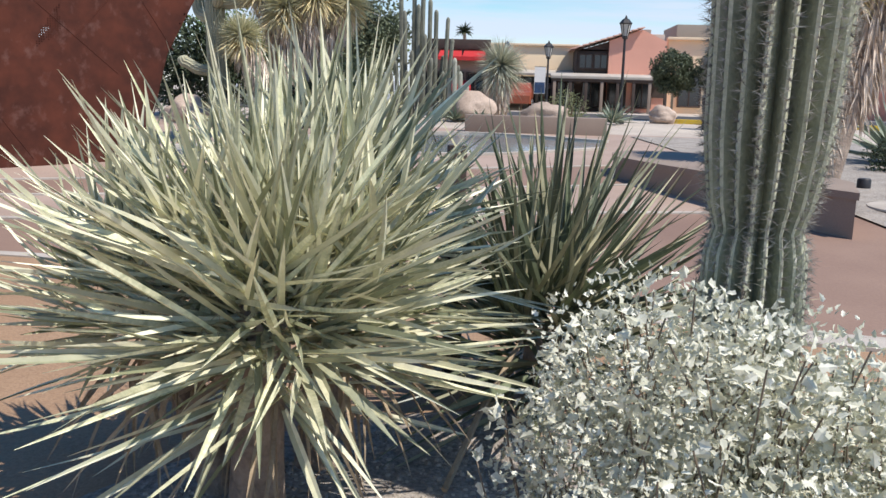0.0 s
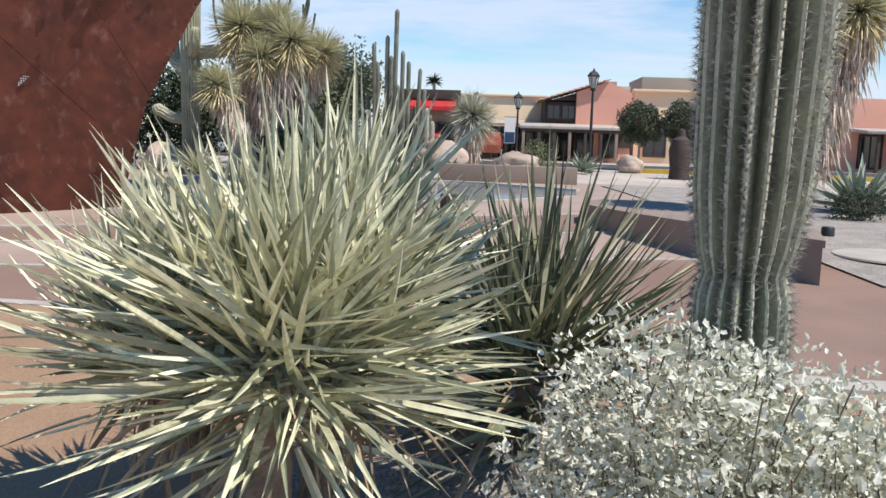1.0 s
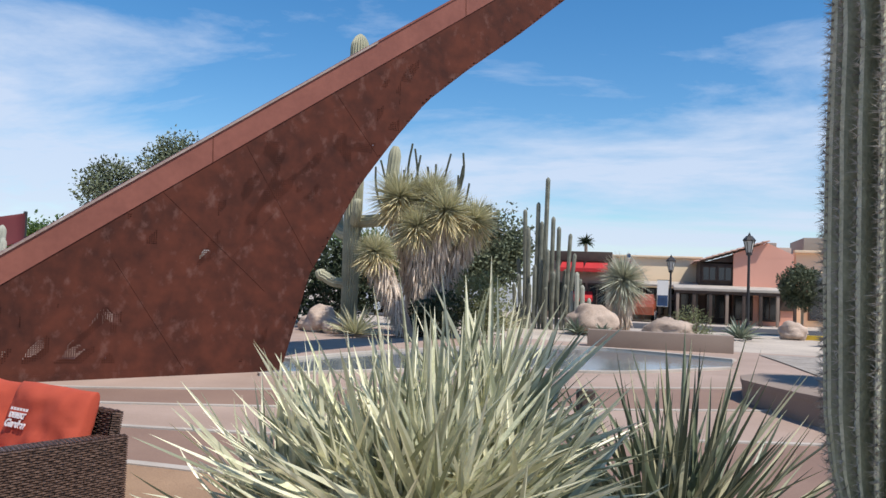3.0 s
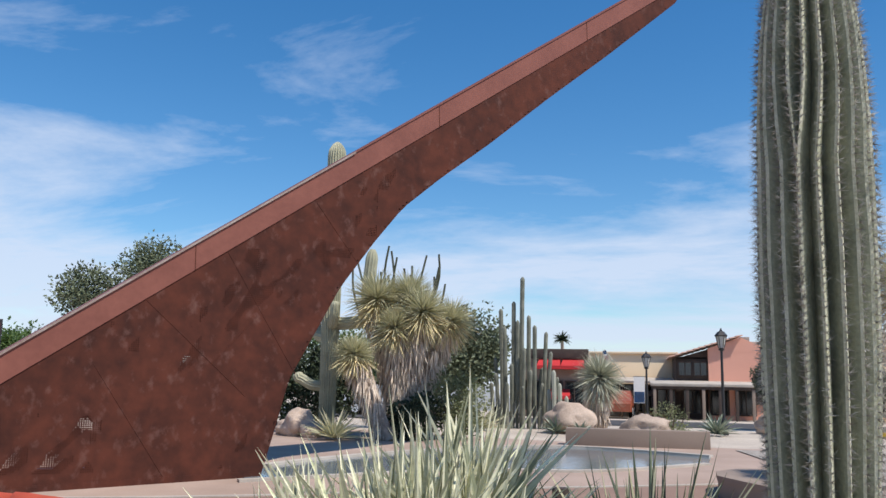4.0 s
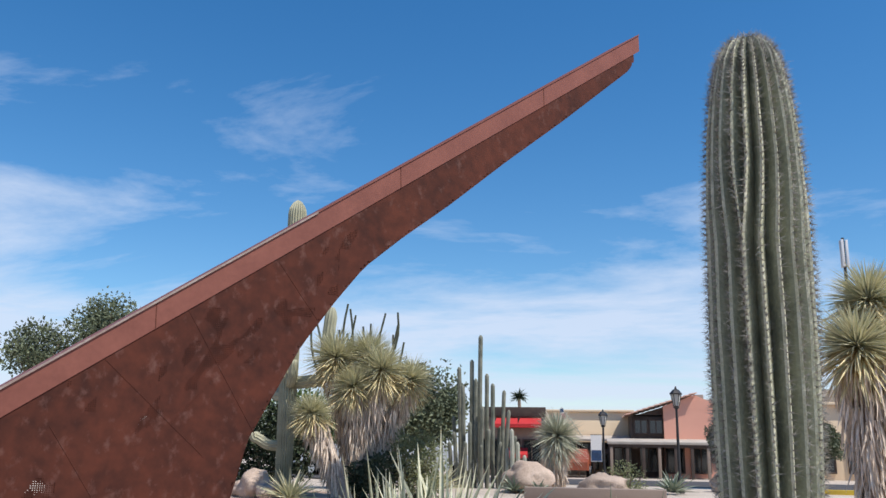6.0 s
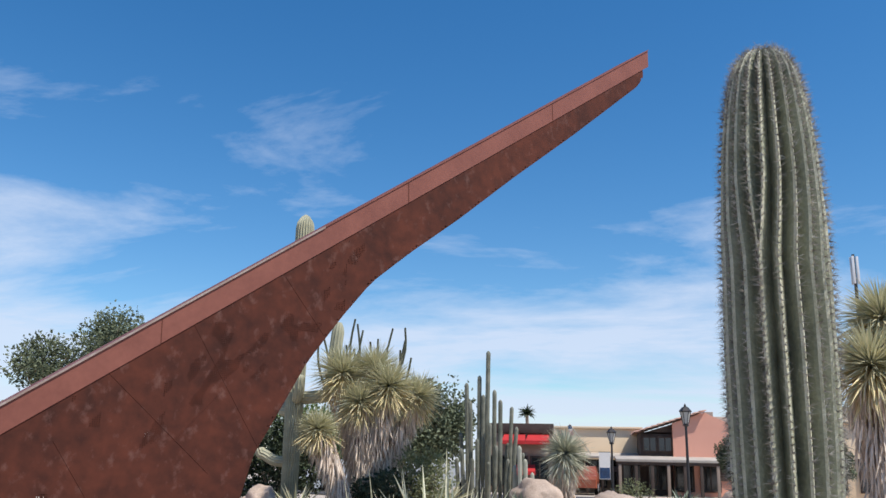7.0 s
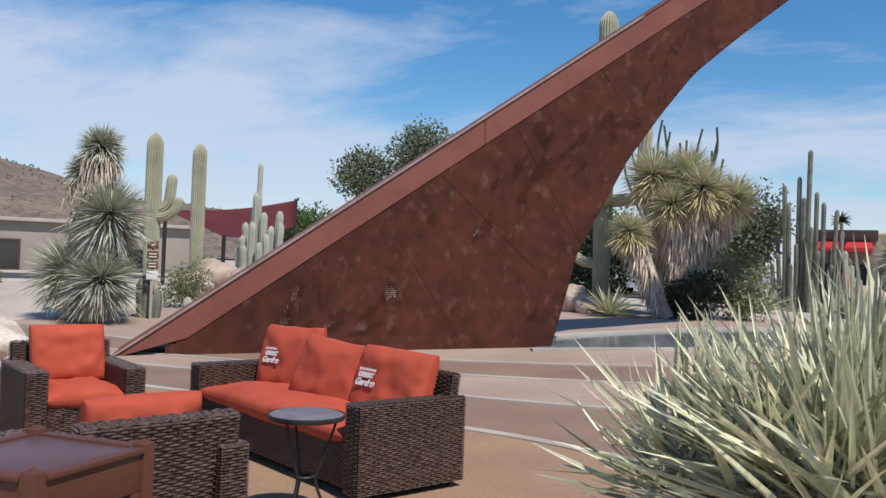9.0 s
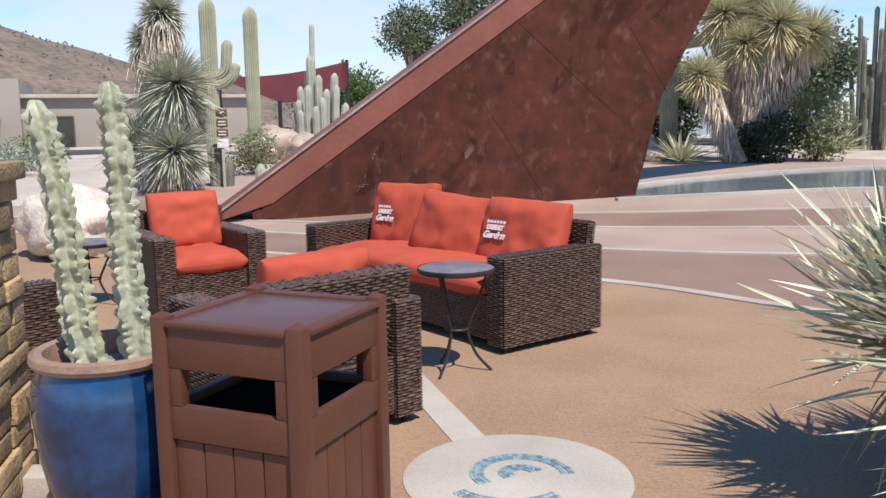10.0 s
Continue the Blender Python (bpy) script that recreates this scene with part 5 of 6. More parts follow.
# by the right hand beds
tree_yucca(3.95, 11.6, ((-0.1, 0, 2.8, 0.68), (0.25, 0.5, 3.5, 0.62), (0.8, 0.3, 2.95, 0.55)), "tall yucca with straw skirt beside the path", 44)
agave(6.4, 15.3, 1.15, 70, "large blue grey agave in the gravel", 66, M_agave, w=0.13)
shrub(5.9, 14.0, 0.45, "low dark shrub in the gravel", 54, M_dkgreen, (1.2, 1, 0.8), 0.05, 1200)

# left of the sundial
tree_yucca(-13.1, 10.2, ((0.02, 0.05, 3.12, 0.45), (-0.42, 0.1, 2.7, 0.4), (0.35, 0.0, 1.9, 0.80), (-0.15, 0.3, 1.5, 0.7), (-0.55, -0.1, 0.85, 0.80), (0.45, -0.2, 0.75, 0.75)), "tall many headed yucca with dry skirts", 45, green=M_yleft, droop=M_yleft)
far_saguaro(-16.5, 14.6, 4.0, 0.24, ((2.15, 0.75, 0.36, 0.85, 0.13), (1.95, 0.4, 0.55, 0.5, 0.12)), "saguaro with short arms")
far_saguaro(-17.9, 17.5, 4.1, 0.24, (), "single straight pale green saguaro")
cactus_clump(-17.3, 19.3, ((0, 0, 2.9, 0.13), (0, 0.02, 3.75, 0.075), (-0.22, 0.1, 2.45, 0.11), (0.25, 0.0, 2.3, 0.11), (-0.42, 0.0, 2.0, 0.11), (0.5, 0.1, 1.9, 0.11), (0.1, -0.3, 2.0, 0.11), (0.72, 0.2, 2.35, 0.11), (-0.25, -0.3, 1.6, 0.11), (1.0, 0.3, 1.5, 0.11), (0.45, -0.3, 1.4, 0.11), (-0.6, 0.1, 1.75, 0.1), (0.88, 0.1, 2.0, 0.1), (-0.1, -0.4, 1.3, 0.1), (0.65, -0.2, 1.65, 0.1), (-0.45, -0.25, 1.25, 0.1)), M_greyc, "clump of silvery column cactus", 8)
boulder(-16.6, 17.0, (0.75, 0.6, 0.5), 6)
boulder(-15.6, 17.0, (0.6, 0.5, 0.4), 7)
boulder(-15.0, 17.6, (0.8, 0.6, 0.45), 8)
boulder(-15.9, 15.5, (0.5, 0.4, 0.35), 9)
boulder(-9.5, 5.75, (0.72, 0.6, 0.42), 10, M_wboulder, "large chalky white boulder on the paving", 0.1)
shrub(-13.75, 13.1, 0.62, "bushy green desert shrub", 56, M_olive, (1.1, 1, 0.95), 0.06, 1900)
shrub(-19.5, 12.0, 0.7, "yellow green shrub by the building", 59, M_green, (1.3, 1, 0.8), 0.07, 1300)
shrub(-18.5, 10.5, 0.7, "grey lavender shrub by the street", 60, M_agave, (1.4, 1, 0.6), 0.06, 1300)
cactus_clump(-12.9, 11.2, ((0, 0, 0.85, 0.15), (0.2, 0.1, 0.6, 0.12)), M_colc, "short dark barrel cactus", 9)
cactus_clump(-12.0, 11.4, ((0, 0, 0.5, 0.1), (0.15, 0.05, 0.35, 0.1)), M_greyc, "small grey cactus beside the sign", 10)
tree(-20.35, 34.16, 7.25, 1.8, "large feathery green tree behind the sundial", 71, M_feather, size=0.15, n=6500, clumps=30)
tree(-22.55, 32.73, 5.95, 1.4, "green tree behind the sundial", 72, M_feather, size=0.15, n=4600, clumps=24)
tree(-28.5, 36.0, 3.6, 1.9, "green tree beyond the shade sail", 73, M_green, size=0.2)
tree(-33.0, 40.0, 3.6, 2.2, "green tree beyond the shade sail", 74, M_green, size=0.2)
tree(-14.0, 42.0, 4.2, 2.6, "green tree in the distance", 75, M_green, size=0.22)
tree(-9.5, 44.0, 4.2, 2.6, "green tree in the distance", 76, M_green, size=0.22)


# ---- street furniture ----
def street_lamp(x, y, h, label, banner=False):
    th = thing("street_lamp", label, "street lamp", pose(x, y, gz(x, y)), "street lamps")
    part("base", Geo().lathe([(0.0, 0), (0.13, 0), (0.13, 0.06), (0.09, 0.12), (0.075, 0.45), (0.06, 0.5)], 16), M_iron, th)
    part("pole", Geo().tube([(0, 0, 0.4), (0, 0, h - 0.62)], [0.05, 0.036], 12), M_iron, th)
    part("collar", Geo().lathe([(0.03, h - 0.66), (0.09, h - 0.62), (0.09, h - 0.59), (0.04, h - 0.56)], 16), M_iron, th)
    part("lantern_glass", Geo().lathe([(0.075, h - 0.56), (0.15, h - 0.22), (0.0, h - 0.22)], 6), M_lampg, th, "pale lantern glass", smooth=False)
    for i in range(6):
        a = 6.2832 * i / 6
        part("lantern_bar", Geo().tube([(0.08 * math.cos(a), 0.08 * math.sin(a), h - 0.57), (0.16 * math.cos(a), 0.16 * math.sin(a), h - 0.2)], 0.012, 5), M_iron, th)
    part("cap", Geo().lathe([(0.18, h - 0.22), (0.19, h - 0.19), (0.1, h - 0.08), (0.04, h - 0.05), (0.035, h - 0.02), (0.0, h + 0.05)], 6), M_iron, th, smooth=False)
    if banner:
        part("banner", Geo().box((-0.28, 0, h - 1.45), (0.42, 0.015, 1.0), bevel=0), M_white, th, "blue and white street banner")
        part("banner_print", Geo().box((-0.28, -0.012, h - 1.72), (0.38, 0.006, 0.4), bevel=0), M_blue, th)
        part("banner_arm", Geo().tube([(0, 0, h - 0.94), (-0.5, 0, h - 0.94)], 0.012, 6), M_iron, th)


street_lamp(3.04, 26.82, 3.13, "black post lamp with a glazed lantern")
street_lamp(0.975, 33.9, 2.8, "black post lamp hung with a banner", True)

# low walls and benches
tagged(part("low_wall", Geo().box((0, 0, 0.21), (3.25, 0.45, 0.42), bevel=0.02), M_bench, m=pose(0.46, 20.6, gz(0, 20.6) - 0.02, 0, 0, -2.5)), "long low brown concrete wall at the edge of the plaza", "wall", kind="structure")


def curved_bench():
    front = smooth_line([(3.3, 8.55), (2.6, 9.7), (1.85, 11.2), (1.45, 12.3)], 5)
    tip = [Vector((1.5, 13.0)), Vector((1.85, 13.6)), Vector((2.4, 13.75)), Vector((2.9, 13.4))]
    back = smooth_line([(3.2, 12.6), (3.5, 11.0), (3.62, 9.6)], 5)
    poly = [(p.x, p.y) for p in front + tip + back]
    poly = poly[::-1]
    th = thing("curved_bench", "broad curved brown concrete seat wall", "bench")
    part("seat", Geo().prism(poly, 0.5, 0.57), M_bench, th, smooth=False)
    cx, cy = 2.75, 11.2
    part("base", Geo().prism([(lerp(cx, x, 0.985), lerp(cy, y, 0.985)) for x, y in poly], lambda x, y: gz(x, y) - 0.02, 0.499), M_bench, th, smooth=False)


curved_bench()
tagged(part("stone_bench", Geo().box((0, 0, 0.19), (1.3, 0.5, 0.38), bevel=0.03), M_bench, m=pose(-10.9, 7.45, gz(-10.9, 7.4) - 0.01, 0, 0, 38)), "low brown concrete bench behind the white boulder", "bench")
# gravel beyond the path on the right
setting("path", drape([(1.4, 5.62), (2.4, 5.5), (7, 5.5)], [(1.9, 8.2), (3.3, 8.4), (7, 9.4)], 12, 4, 0.018), M_pinkd, "rose brown concrete path", "path")
kerb_strip("trim_9", [(1.3, 5.55), (2.3, 5.42), (7, 5.4)], 0.22, 0.035, M_pale, "pale concrete edging of the path")
setting("bed_2", drape([(3.9, 8.6), (7, 9.6), (16, 11)], [(2.6, 20.3), (7, 20.2), (16, 20)], 20, 10, 0.03), M_mulch, "pale gravel bed beside the path", "planting bed")


def signpost():
    th = thing("sign_post", "slim post with small brown and white signs", "sign", pose(-12.62, 11.1, gz(-12.6, 11.1) - 0.02, 0, 0, 49))
    part("post", Geo().box((0, 0, 0.72), (0.05, 0.05, 1.44), bevel=0.004), M_pale, th)
    for z, h, mt in ((1.40, 0.15, M_sign), (1.21, 0.15, M_sign), (1.03, 0.14, M_sign), (0.84, 0.16, M_white)):
        part("plate", Geo().box((0, -0.035, z), (0.20, 0.012, h), bevel=0.004), mt, th)
    for z in (1.205, 1.025):
        for k in range(2):
            part("print", Geo().box((0, -0.044, z + 0.03 - 0.055 * k), (0.14, 0.004, 0.02), bevel=0), M_white, th)
    part("print", Geo().tube([(-0.03, -0.044, 1.38), (0.04, -0.044, 1.42)], 0.012, 5), M_white, th)


signpost()
tagged(part("valve_box", Geo().lathe([(0.0, 0.12), (0.07, 0.12), (0.085, 0.10), (0.085, 0.0)], 14), M_iron, m=pose(4.6, 11.9, gz(4.6, 11.9) + 0.03)), "small dark irrigation valve box on the gravel", "valve box")
tagged(part("stepping_stone", Geo().lathe([(0.0, 0.03), (0.62, 0.03), (0.66, 0.02), (0.67, 0.0)], 28), M_pale, m=pose(4.75, 10.3, gz(4.7, 10.3) + 0.028)), "flat round pale stone set in the gravel", "stone")


def shade_sail():
    th = thing("shade_sail", "dark maroon shade sail stretched between posts", "shade sail")
    A, B, C, D = Vector((-19.9, 18.2, 2.85)), Vector((-19.0, 23.2, 3.55)), Vector((-18.75, 22.9, 2.65)), Vector((-18.2, 18.9, 2.1))
    g = Geo()
    N = 12
    for i in range(N + 1):
        for j in range(N + 1):
            a, b = i / N, j / N
            p = A.lerp(B, a).lerp(D.lerp(C, a), b)
            p.z -= 0.35 * math.sin(math.pi * a) * (0.4 + 0.6 * math.sin(math.pi * b))
            g.v.append(tuple(p))
    for i in range(N):
        for j in range(N):
            k = i * (N + 1) + j
            g.f.append((k, k + N + 1, k + N + 2, k + 1))
    cloth = part("cloth", g, M_sail, th)
    cloth.modifiers.new("thick", "SOLIDIFY").thickness = 0.01
    for p, h in ((A, 2.9), (B, 3.6), (C, 2.7), (D, 2.15)):
        z = gz(p.x, p.y)
        part("mast", Geo().tube([(p.x, p.y, z - 0.05), (p.x, p.y, h)], 0.06, 10), M_iron, th)


shade_sail()


# ---- buildings ----
def window(parent, x, y, z, w, h, rz=0, name="window"):
    wn = part(name, Geo().box((0, 0.02, 0), (w, 0.06, h), bevel=0), M_glass, parent, "dark glazed window", m=pose(x, y, z, 0, 0, rz))
    for sx in (-1, 1):
        part("frame", Geo().box((sx * w / 2, -0.02, 0), (0.08, 0.1, h + 0.08), bevel=0.01), M_wood, wn)
    for sz in (-1, 1):
        part("frame", Geo().box((0, -0.02, sz * h / 2), (w - 0.08, 0.1, 0.08), bevel=0.01), M_wood, wn)
    part("mullion", Geo().box((0, -0.02, 0), (0.05, 0.08, h - 0.08), bevel=0.005), M_wood, wn)
    return wn


def tiled_roof(parent, a, b, c, d, rows, cols):
    """Clay pantiles over the quad a-b (eaves) c-d (ridge)."""
    g = Geo()
    a, b, c, d = map(Vector, (a, b, c, d))
    nrm = (b - a).cross(d - a).normalized()
    for i in range(cols):
        u0, u1 = i / cols, (i + 0.96) / cols
        for j in range(rows):
            v0, v1 = j / rows, (j + 1.12) / rows
            o = len(g.v)
            for v, lift in ((v0, 0.05), (v1, 0.0)):
                for k in range(5):
                    uu = lerp(u0, u1, k / 4)
                    p = a.lerp(b, uu).lerp(d.lerp(c, uu), v) + nrm * (lift + 0.06 * math.sin(math.pi * k / 4))
                    g.v.append(tuple(p))
            g.f += [(o + k, o + k + 1, o + k + 6, o + k + 5) for k in range(4)]
            g.f.append((o, o + 1, o + 2, o + 3, o + 4))
    return part("roof_tiles", g, M_tile, parent, "weathered clay pantiles")


def shops():
    z0 = 0.2
    # salmon gabled shop with a porch
    h = thing("shop_building", "salmon stucco shop with clay tile roof and timber porch", "building", pose(0, 48, z0))
    part("wall", Geo().prism([(4.5, 0), (7.5, 0), (7.5, 9), (4.5, 9)], 0, lambda x, y: 3.75), M_salmon, h, smooth=False)
    g = Geo()
    g.add([(4.5, -0.004, 3.75), (7.5, -0.004, 3.75), (7.5, -0.004, 3.95), (6.2, -0.004, 4.55), (4.5, -0.004, 3.95), (4.5, 9, 3.75), (7.5, 9, 3.75), (7.5, 9, 3.95), (6.2, 9, 4.55), (4.5, 9, 3.95)], [(0, 1, 2, 3, 4), (9, 8, 7, 6, 5), (0, 4, 9, 5), (1, 6, 7, 2), (2, 7, 8, 3), (3, 8, 9, 4)])
    part("gable", g, M_salmon, h, smooth=False)
    part("wing", Geo().box((3.65, 4, 1.75), (1.68, 7.4, 3.5), bevel=0.02), M_wood, h, "dark timber wing")
    for i in range(2):
        window(h, 3.3 + 0.8 * i, 0.27, 2.85, 0.7, 0.75)
    part("wing_gable", Geo().add([(2.82, 0.3, 3.4), (4.497, 0.3, 3.4), (4.497, 0.3, 3.92), (2.82, 7.7, 3.4), (4.497, 7.7, 3.4), (4.497, 7.7, 3.92)], [(0, 1, 2), (5, 4, 3), (0, 2, 5, 3), (0, 3, 4, 1), (1, 4, 5, 2)]), M_wood, h, smooth=False)
    tiled_roof(h, (2.5, 5, 3.42), (2.5, -0.35, 3.42), (6.25, -0.35, 4.62), (6.25, 5, 4.62), 12, 16)
    part("chimney", Geo().box((6.75, 3, 4.55), (0.5, 0.6, 0.4), bevel=0.02), M_grey, h)
    part("roof_vent", Geo().box((7.1, 1.5, 4.15), (0.9, 0.6, 0.5), bevel=0.02), M_pale, h)
    part("porch_roof", Geo().box((4.4, -1.3, 2.05), (6.0, 2.9, 0.14), m=pose(0, 0, 0, 4), bevel=0.02), M_pale, h, "weathered board porch roof")
    part("porch_beam", Geo().box((4.4, -2.6, 1.84), (5.9, 0.16, 0.2), bevel=0.02), M_wood, h)
    for i in range(8):
        part("porch_post", Geo().box((1.6 + 0.8 * i, -2.6, 0.87), (0.15, 0.15, 1.74), bevel=0.01), M_wood if i % 3 else M_bench, h)
    for i in range(4):
        window(h, 2.3 + 1.35 * i, -0.05 if i > 1 else 0.25, 1.1, 0.95, 1.3)
    # arched doorway
    g = Geo()
    pts = [(7.2 + 0.42 * math.cos(a), 2.3 + 0.5 * math.sin(a)) for a in np.linspace(0, math.pi, 14)]
    poly = [(7.62, 1.0)] + pts + [(6.78, 1.0)]
    n = len(poly)
    g.add([(x, -0.1, z) for x, z in poly] + [(x, -0.01, z) for x, z in poly], [tuple(range(n))] + [(i, (i + 1) % n, n + (i + 1) % n, n + i) for i in range(n)])
    part("arch", g, M_wood, h, "dark arched doorway", smooth=False)
    # cream shop to the left
    c = thing("shop_building", "long cream stucco shop with an open timber porch", "building", pose(0, 52, z0))
    part("wall", Geo().box((-0.6, 4, 1.9), (7.4, 8, 3.8), bevel=0.03), M_cream, c)
    part("parapet", Geo().box((-0.6, 0.1, 3.86), (7.5, 0.5, 0.12), bevel=0.02), M_cream, c)
    part("porch_roof", Geo().box((0.8, -1.5, 2.25), (5.6, 2.8, 0.12), m=pose(0, 0, 0, 5), bevel=0.02), M_pale, c)
    for i in range(7):
        part("porch_post", Geo().box((-1.8 + 0.85 * i, -2.7, 1.02), (0.13, 0.13, 2.04), bevel=0.01), M_wood, c)
    part("rail", Geo().box((0.7, -2.7, 1.5), (5.3, 0.08, 0.3), bevel=0.01), M_wood, c)
    for i in range(5):
        window(c, -3.4 + 1.3 * i, -0.05, 1.25, 1.0, 1.5)
    part("flag_pole", Geo().tube([(0.15, -2.8, 2.3), (-1.0, -2.8, 3.9)], 0.03, 6), M_pale, c)
    part("flag", Geo().box((-0.95, -2.85, 3.55), (0.22, 0.02, 0.6), m=pose(0, 0, 0, 0, -12), bevel=0), M_white, c)
    for i in range(4):
        part("flag_stripe", Geo().box((-1.0 + 0.055 * i, -2.866, 3.42), (0.025, 0.006, 0.3), m=pose(0, 0, 0, 0, -12), bevel=0), M_red, c)
    part("flag_canton", Geo().box((-0.98, -2.866, 3.74), (0.2, 0.006, 0.2), m=pose(0, 0, 0, 0, -12), bevel=0), M_blue, c)
    # dark brick shop with red awnings
    r = thing("shop_building", "low brick shop with bright red awnings", "building", pose(-3.6, 46, z0))
    part("wall", Geo().box((0, 3, 1.8), (3.6, 6, 3.6), bevel=0.02), M_bench, r)
    part("parapet", Geo().box((0, 0, 3.5), (3.7, 0.3, 0.5), bevel=0.02), M_wood, r)
    for x, z in ((-0.2, 3.0), (1.05, 3.0), (0.3, 1.45)):
        g = Geo().add([(x - 0.55, 0, z + 0.22), (x + 0.55, 0, z + 0.22), (x + 0.62, -0.8, z - 0.15), (x - 0.62, -0.8, z - 0.15), (x - 0.62, -0.8, z - 0.33), (x + 0.62, -0.8, z - 0.33), (x - 0.55, 0, z - 0.33), (x + 0.55, 0, z - 0.33)], [(0, 3, 2, 1), (3, 4, 5, 2), (0, 6, 4, 3), (1, 2, 5, 7), (4, 6, 7, 5), (0, 1, 7, 6)])
        part("awning", g, M_red, r, "red canvas awning", smooth=False)
    for i in range(3):
        window(r, -1.1 + 1.1 * i, -0.05, 1.3, 0.9, 1.5)
    # cream hall on the right
    e = thing("shop_building", "cream stucco hall with a flat roof behind the trees", "building", pose(0, 50, z0))
    part("wall", Geo().box((13.2, 4, 2.1), (10.6, 8, 4.2), bevel=0.03), M_cream, e)
    part("cornice", Geo().box((13.2, 0, 4.24), (10.8, 0.5, 0.16), bevel=0.03), M_cream, e)
    part("upper_wall", Geo().box((12.2, 5, 4.7), (7, 5, 1.0), bevel=0.03), M_grey, e)
    for i in range(5):
        window(e, 9.2 + 1.9 * i, -0.05, 1.4, 1.2, 1.7)
    # salmon wing further right
    q = thing("shop_building", "salmon stucco shop beside the cactus bed", "building", pose(0, 44, z0))
    part("wall", Geo().box((22.0, 4, 1.9), (9.0, 8, 3.8), bevel=0.03), M_salmon, q)
    part("porch_roof", Geo().box((22.0, -1.2, 2.2), (9.2, 2.6, 0.14), m=pose(0, 0, 0, 4), bevel=0.02), M_pale, q)
    for i in range(8):
        part("porch_post", Geo().box((18.0 + 1.15 * i, -2.3, 1.0), (0.15, 0.15, 2.0), bevel=0.01), M_wood, q)
    for i in range(5):
        window(q, 18.6 + 1.7 * i, -0.05, 1.2, 1.1, 1.6)


shops()


def office():
    b = thing("office_building", "low modern taupe stucco building with dark glazing", "building", pose(-35.5, 23.6, 0.1, 0, 0, 52))
    part("wall", Geo().box((3.0, 4, 1.35), (11, 8, 2.7), bevel=0.02), M_grey, b)
    part("roof_edge", Geo().box((3.0, 0.0, 2.76), (11.2, 0.6, 0.16), bevel=0.02), M_pale, b, "white metal roof edge")
    part("tower", Geo().box((-4.2, 3, 1.75), (5.6, 7, 3.5), bevel=0.02), M_grey, b)
    part("canopy", Geo().box((-3.9, -1.2, 1.75), (3.4, 1.6, 0.16), bevel=0.01), M_pale, b)
    for z, h in ((2.35, 0.9), (0.75, 1.45)):
        window(b, -4.4, -0.53, z, 2.6, h)
    window(b, -0.2, -0.03, 0.95, 1.7, 1.8)
    window(b, 5.2, -0.03, 1.0, 2.2, 1.2)
    part("pipe", Geo().tube([(2.7, -0.06, 0.1), (2.7, -0.06, 2.4)], 0.05, 8), M_iron, b)


office()


def far_mast():
    th = thing("antenna_mast", "tall slender antenna mast in the distance", "mast", pose(18.0, 60, 0.9))
    part("pole", Geo().tube([(0, 0, -0.2), (0, 0, 15.3)], [0.16, 0.1], 10), M_iron, th)
    for i in range(3):
        a = 2.094 * i
        part("antenna", Geo().box((0.22 * math.cos(a), 0.22 * math.sin(a), 14.2), (0.16, 0.16, 1.9), bevel=0.02), M_carw, th)


far_mast()


def car(x, y, rz, paint, label):
    th = thing("car", label, "car", pose(x, y, gz(x, y) + 0.02, 0, 0, rz), "parked cars")
    prof = [(-2.1, 0.35), (-2.12, 0.75), (-1.95, 0.92), (-1.2, 0.98), (-0.75, 1.38), (0.75, 1.42), (1.35, 1.0), (2.05, 0.9), (2.12, 0.6), (2.08, 0.35)]
    n = len(prof)
    g = Geo()
    for y2, k in ((-0.85, 0.96), (-0.8, 1.0), (0.8, 1.0), (0.85, 0.96)):
        g.v += [(px * k, y2 * (0.86 if pz > 1.1 else 1), pz) for px, pz in prof]
    for r in range(3):
        g.f += [(r * n + i, r * n + (i + 1) % n, (r + 1) * n + (i + 1) % n, (r + 1) * n + i) for i in range(n)]
    g.f += [tuple(range(n - 1, -1, -1)), tuple(3 * n + i for i in range(n))]
    part("body", g, paint, th)
    for sy in (-1, 1):
        part("side_window", Geo().add([(-1.05, sy * 0.80, 1.0), (1.15, sy * 0.80, 1.0), (0.7, sy * 0.735, 1.34), (-0.72, sy * 0.735, 1.32)], [(0, 1, 2, 3) if sy < 0 else (3, 2, 1, 0)]), M_glass, th)
        for sx in (-1.3, 1.3):
            w = part("wheel", Geo().tube([(sx, sy * 0.70, 0.33), (sx, sy * 0.88, 0.33)], 0.33, 20), M_black, th)
            part("rim", Geo().tube([(sx, sy * 0.87, 0.33), (sx, sy * 0.895, 0.33)], 0.2, 16), M_carw, w)
    return th


car(-0.35, 46.6, 88, M_car, "rusty red old car parked by the shops")
car(-6.5, 38.5, 0, M_carw, "white car parked along the street")
car(-10.5, 38.0, 5, M_carw, "white car parked along the street")


def clipped_tree(x, y, h, r, seed):
    rnd = random.Random(seed)
    th = thing("clipped_tree", "small round clipped tree on a slender trunk", "tree", pose(x, y, gz(x, y)), "clipped trees")
    g = Geo()
    leaf_cloud(g, (0, 0, h - r), r, 9000, 0.085, rnd, (1, 1, 0.95), 0.35)
    part("crown", g, M_clip, th, smooth=False)
    part("trunk", Geo().tube([(0, 0, -0.05), (0.02, 0, h * 0.5), (0, 0, h - r)], [0.05, 0.04, 0.035], 8), M_ydead, th)


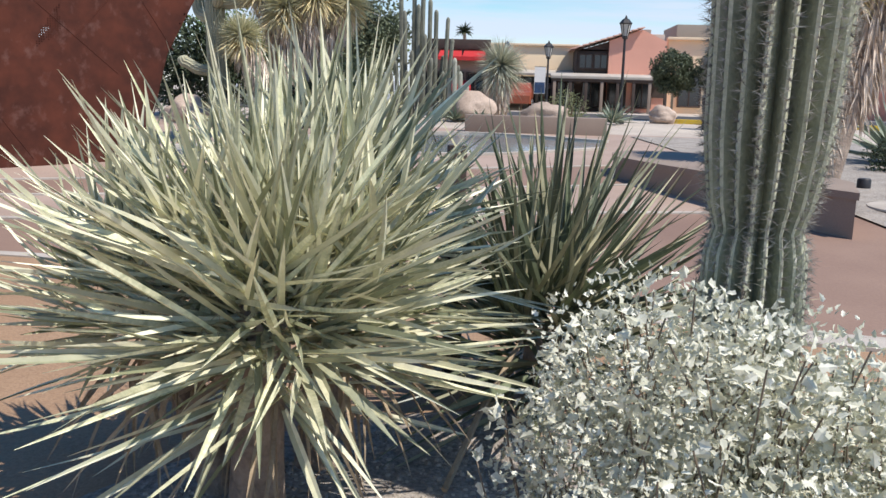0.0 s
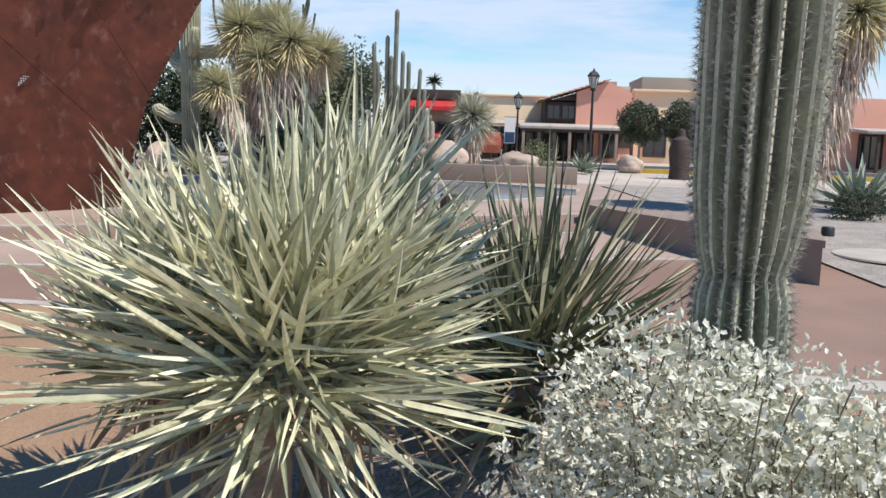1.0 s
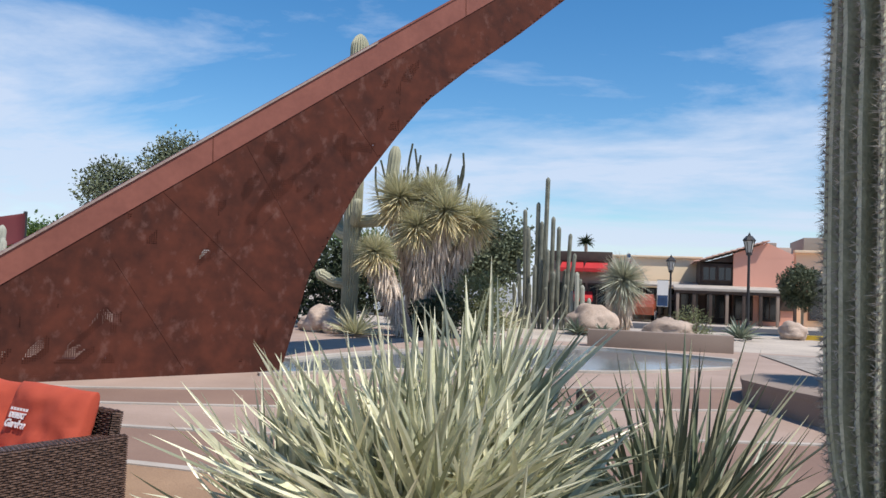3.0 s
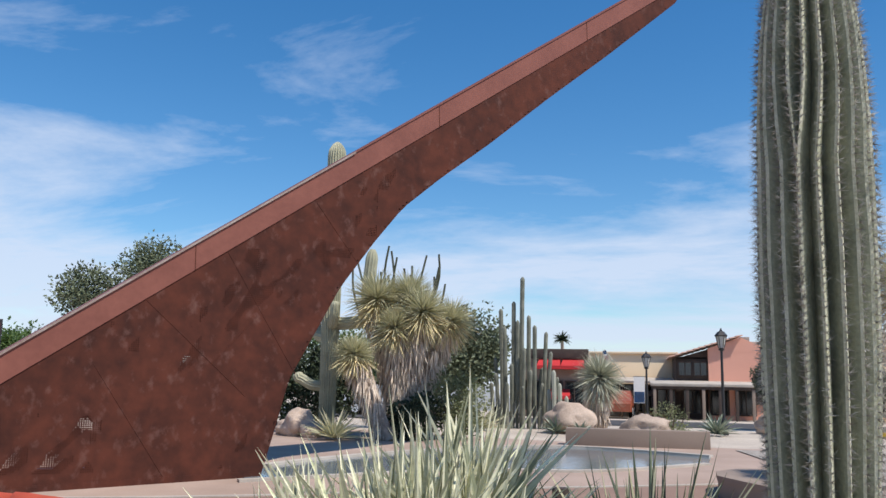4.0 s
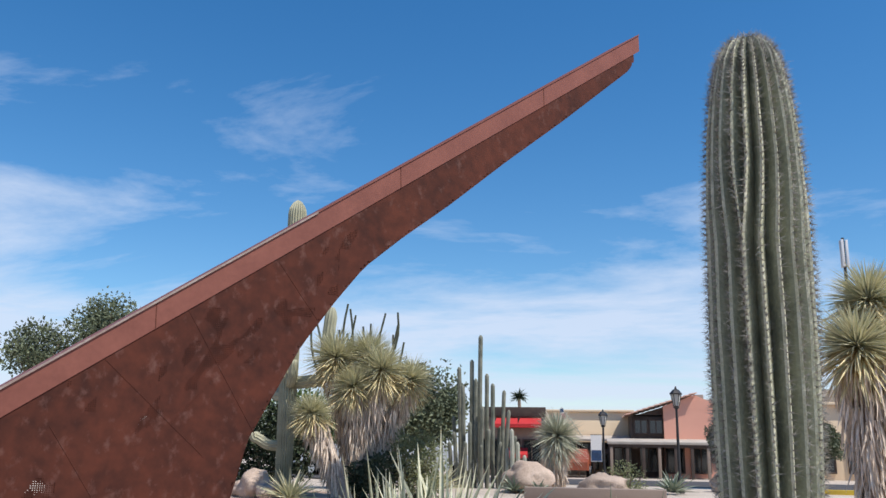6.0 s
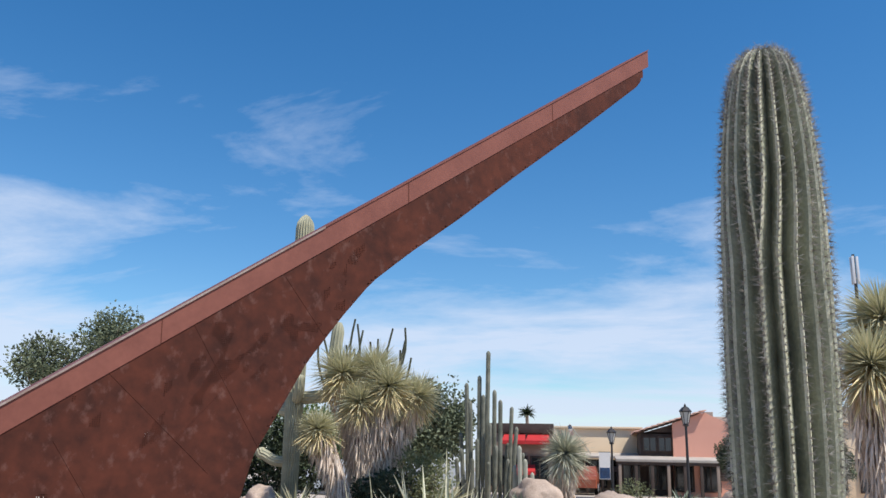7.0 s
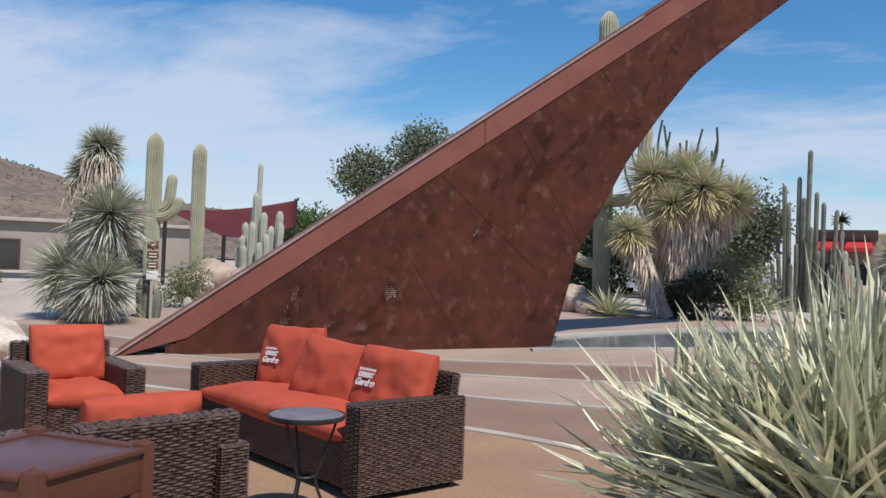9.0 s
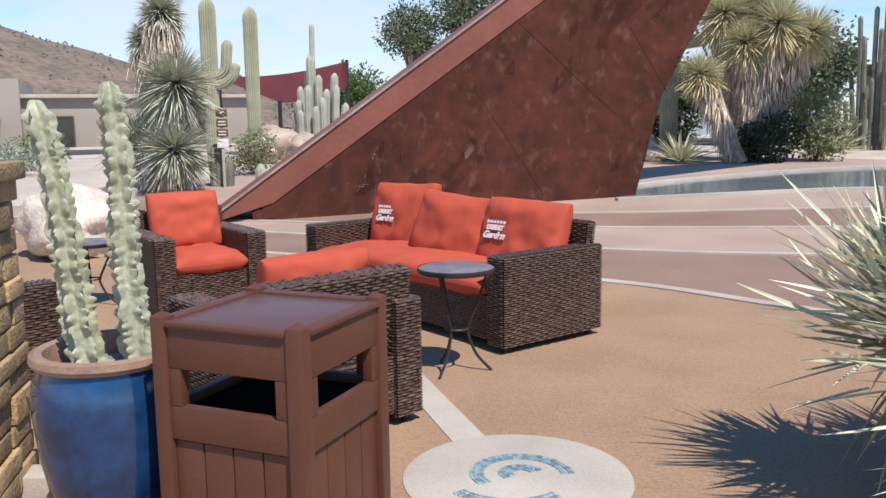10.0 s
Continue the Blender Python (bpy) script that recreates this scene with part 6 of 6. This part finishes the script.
clipped_tree(5.3, 31.6, 2.5, 0.78, 1)
clipped_tree(6.75, 31.0, 2.5, 0.78, 2)
clipped_tree(8.2, 31.5, 2.45, 0.78, 3)


def palm(x, y, h, seed):
    rnd = random.Random(seed)
    th = thing("palm_tree", "distant fan palm on a tall thin trunk", "palm", pose(x, y, gz(x, y)))
    part("trunk", Geo().tube([(0, 0, -0.1), (0.1, 0, h * 0.6), (0, 0, h)], [0.2, 0.15, 0.14], 8), M_trunk, th)
    g = Geo()
    rosette(g, Vector((0, 0, h)), 0.95, 80, rnd, 0.16, -0.4, (0.3, 0.9))
    part("crown", g, M_dkgreen, th)


palm(-5.3, 75, 5.9, 1)
tagged(part("dark_sculpture", Geo().lathe([(0.0, 0), (0.30, 0), (0.27, 0.3), (0.33, 0.8), (0.26, 1.1), (0.12, 1.2), (0.10, 1.38), (0.0, 1.42)], 9), M_wood, m=pose(5.3, 24.6, gz(5.3, 24.6) - 0.01)), "squat dark weathered stump beside the kerb", "stump")
boulder(4.55, 28.6, (0.45, 0.4, 0.33), 14, None, "pale boulder by the clipped trees")


# ---- hills ----
def hill():
    g = Geo()
    nx, ny = 70, 24
    for j in range(ny + 1):
        for i in range(nx + 1):
            a = radians(lerp(178, 112, i / nx))
            d = lerp(300, 620, j / ny)
            x, y = d * math.cos(a), d * math.sin(a)
            deg = lerp(178, 112, i / nx)
            crest = float(np.interp(deg, (112, 122, 128, 133, 140, 148, 152, 160, 178), (0, 2, 12, 22, 26, 40, 54, 62, 66)))
            k = math.sin(min(1.0, j / ny * 1.9) * 1.5708)
            z = crest * k * (1 + 0.12 * noise.noise(Vector((x * 0.02, y * 0.02, 3)))) * (1.15) + 1.6 * noise.noise(Vector((x * 0.06, y * 0.06, 0))) * k
            g.v.append((x, y, z + 1.0))
    for j in range(ny):
        for i in range(nx):
            k = j * (nx + 1) + i
            g.f.append((k, k + nx + 1, k + nx + 2, k + 1))
    setting("backdrop", g, M_hill, "brown desert hill dotted with scrub", "hill")
    rnd = random.Random(3)
    s = Geo()
    for _ in range(3800):
        q = rnd.randrange(len(g.v))
        v = Vector(g.v[q]) + Vector((rnd.uniform(-4, 4), rnd.uniform(-4, 4), 0.2))
        r = rnd.uniform(0.35, 0.9)
        s.add([v + Vector((r, 0, 0)), v + Vector((0, r, 0)), v + Vector((-r, 0, 0)), v + Vector((0, -r, 0)), v + Vector((0, 0, r * 1.3))], [(0, 1, 4), (1, 2, 4), (2, 3, 4), (3, 0, 4)])
    tagged(part("scrub", s, M_dkgreen, smooth=False), "dark scrub scattered over the hillside", "scrub", kind="stuff")


hill()
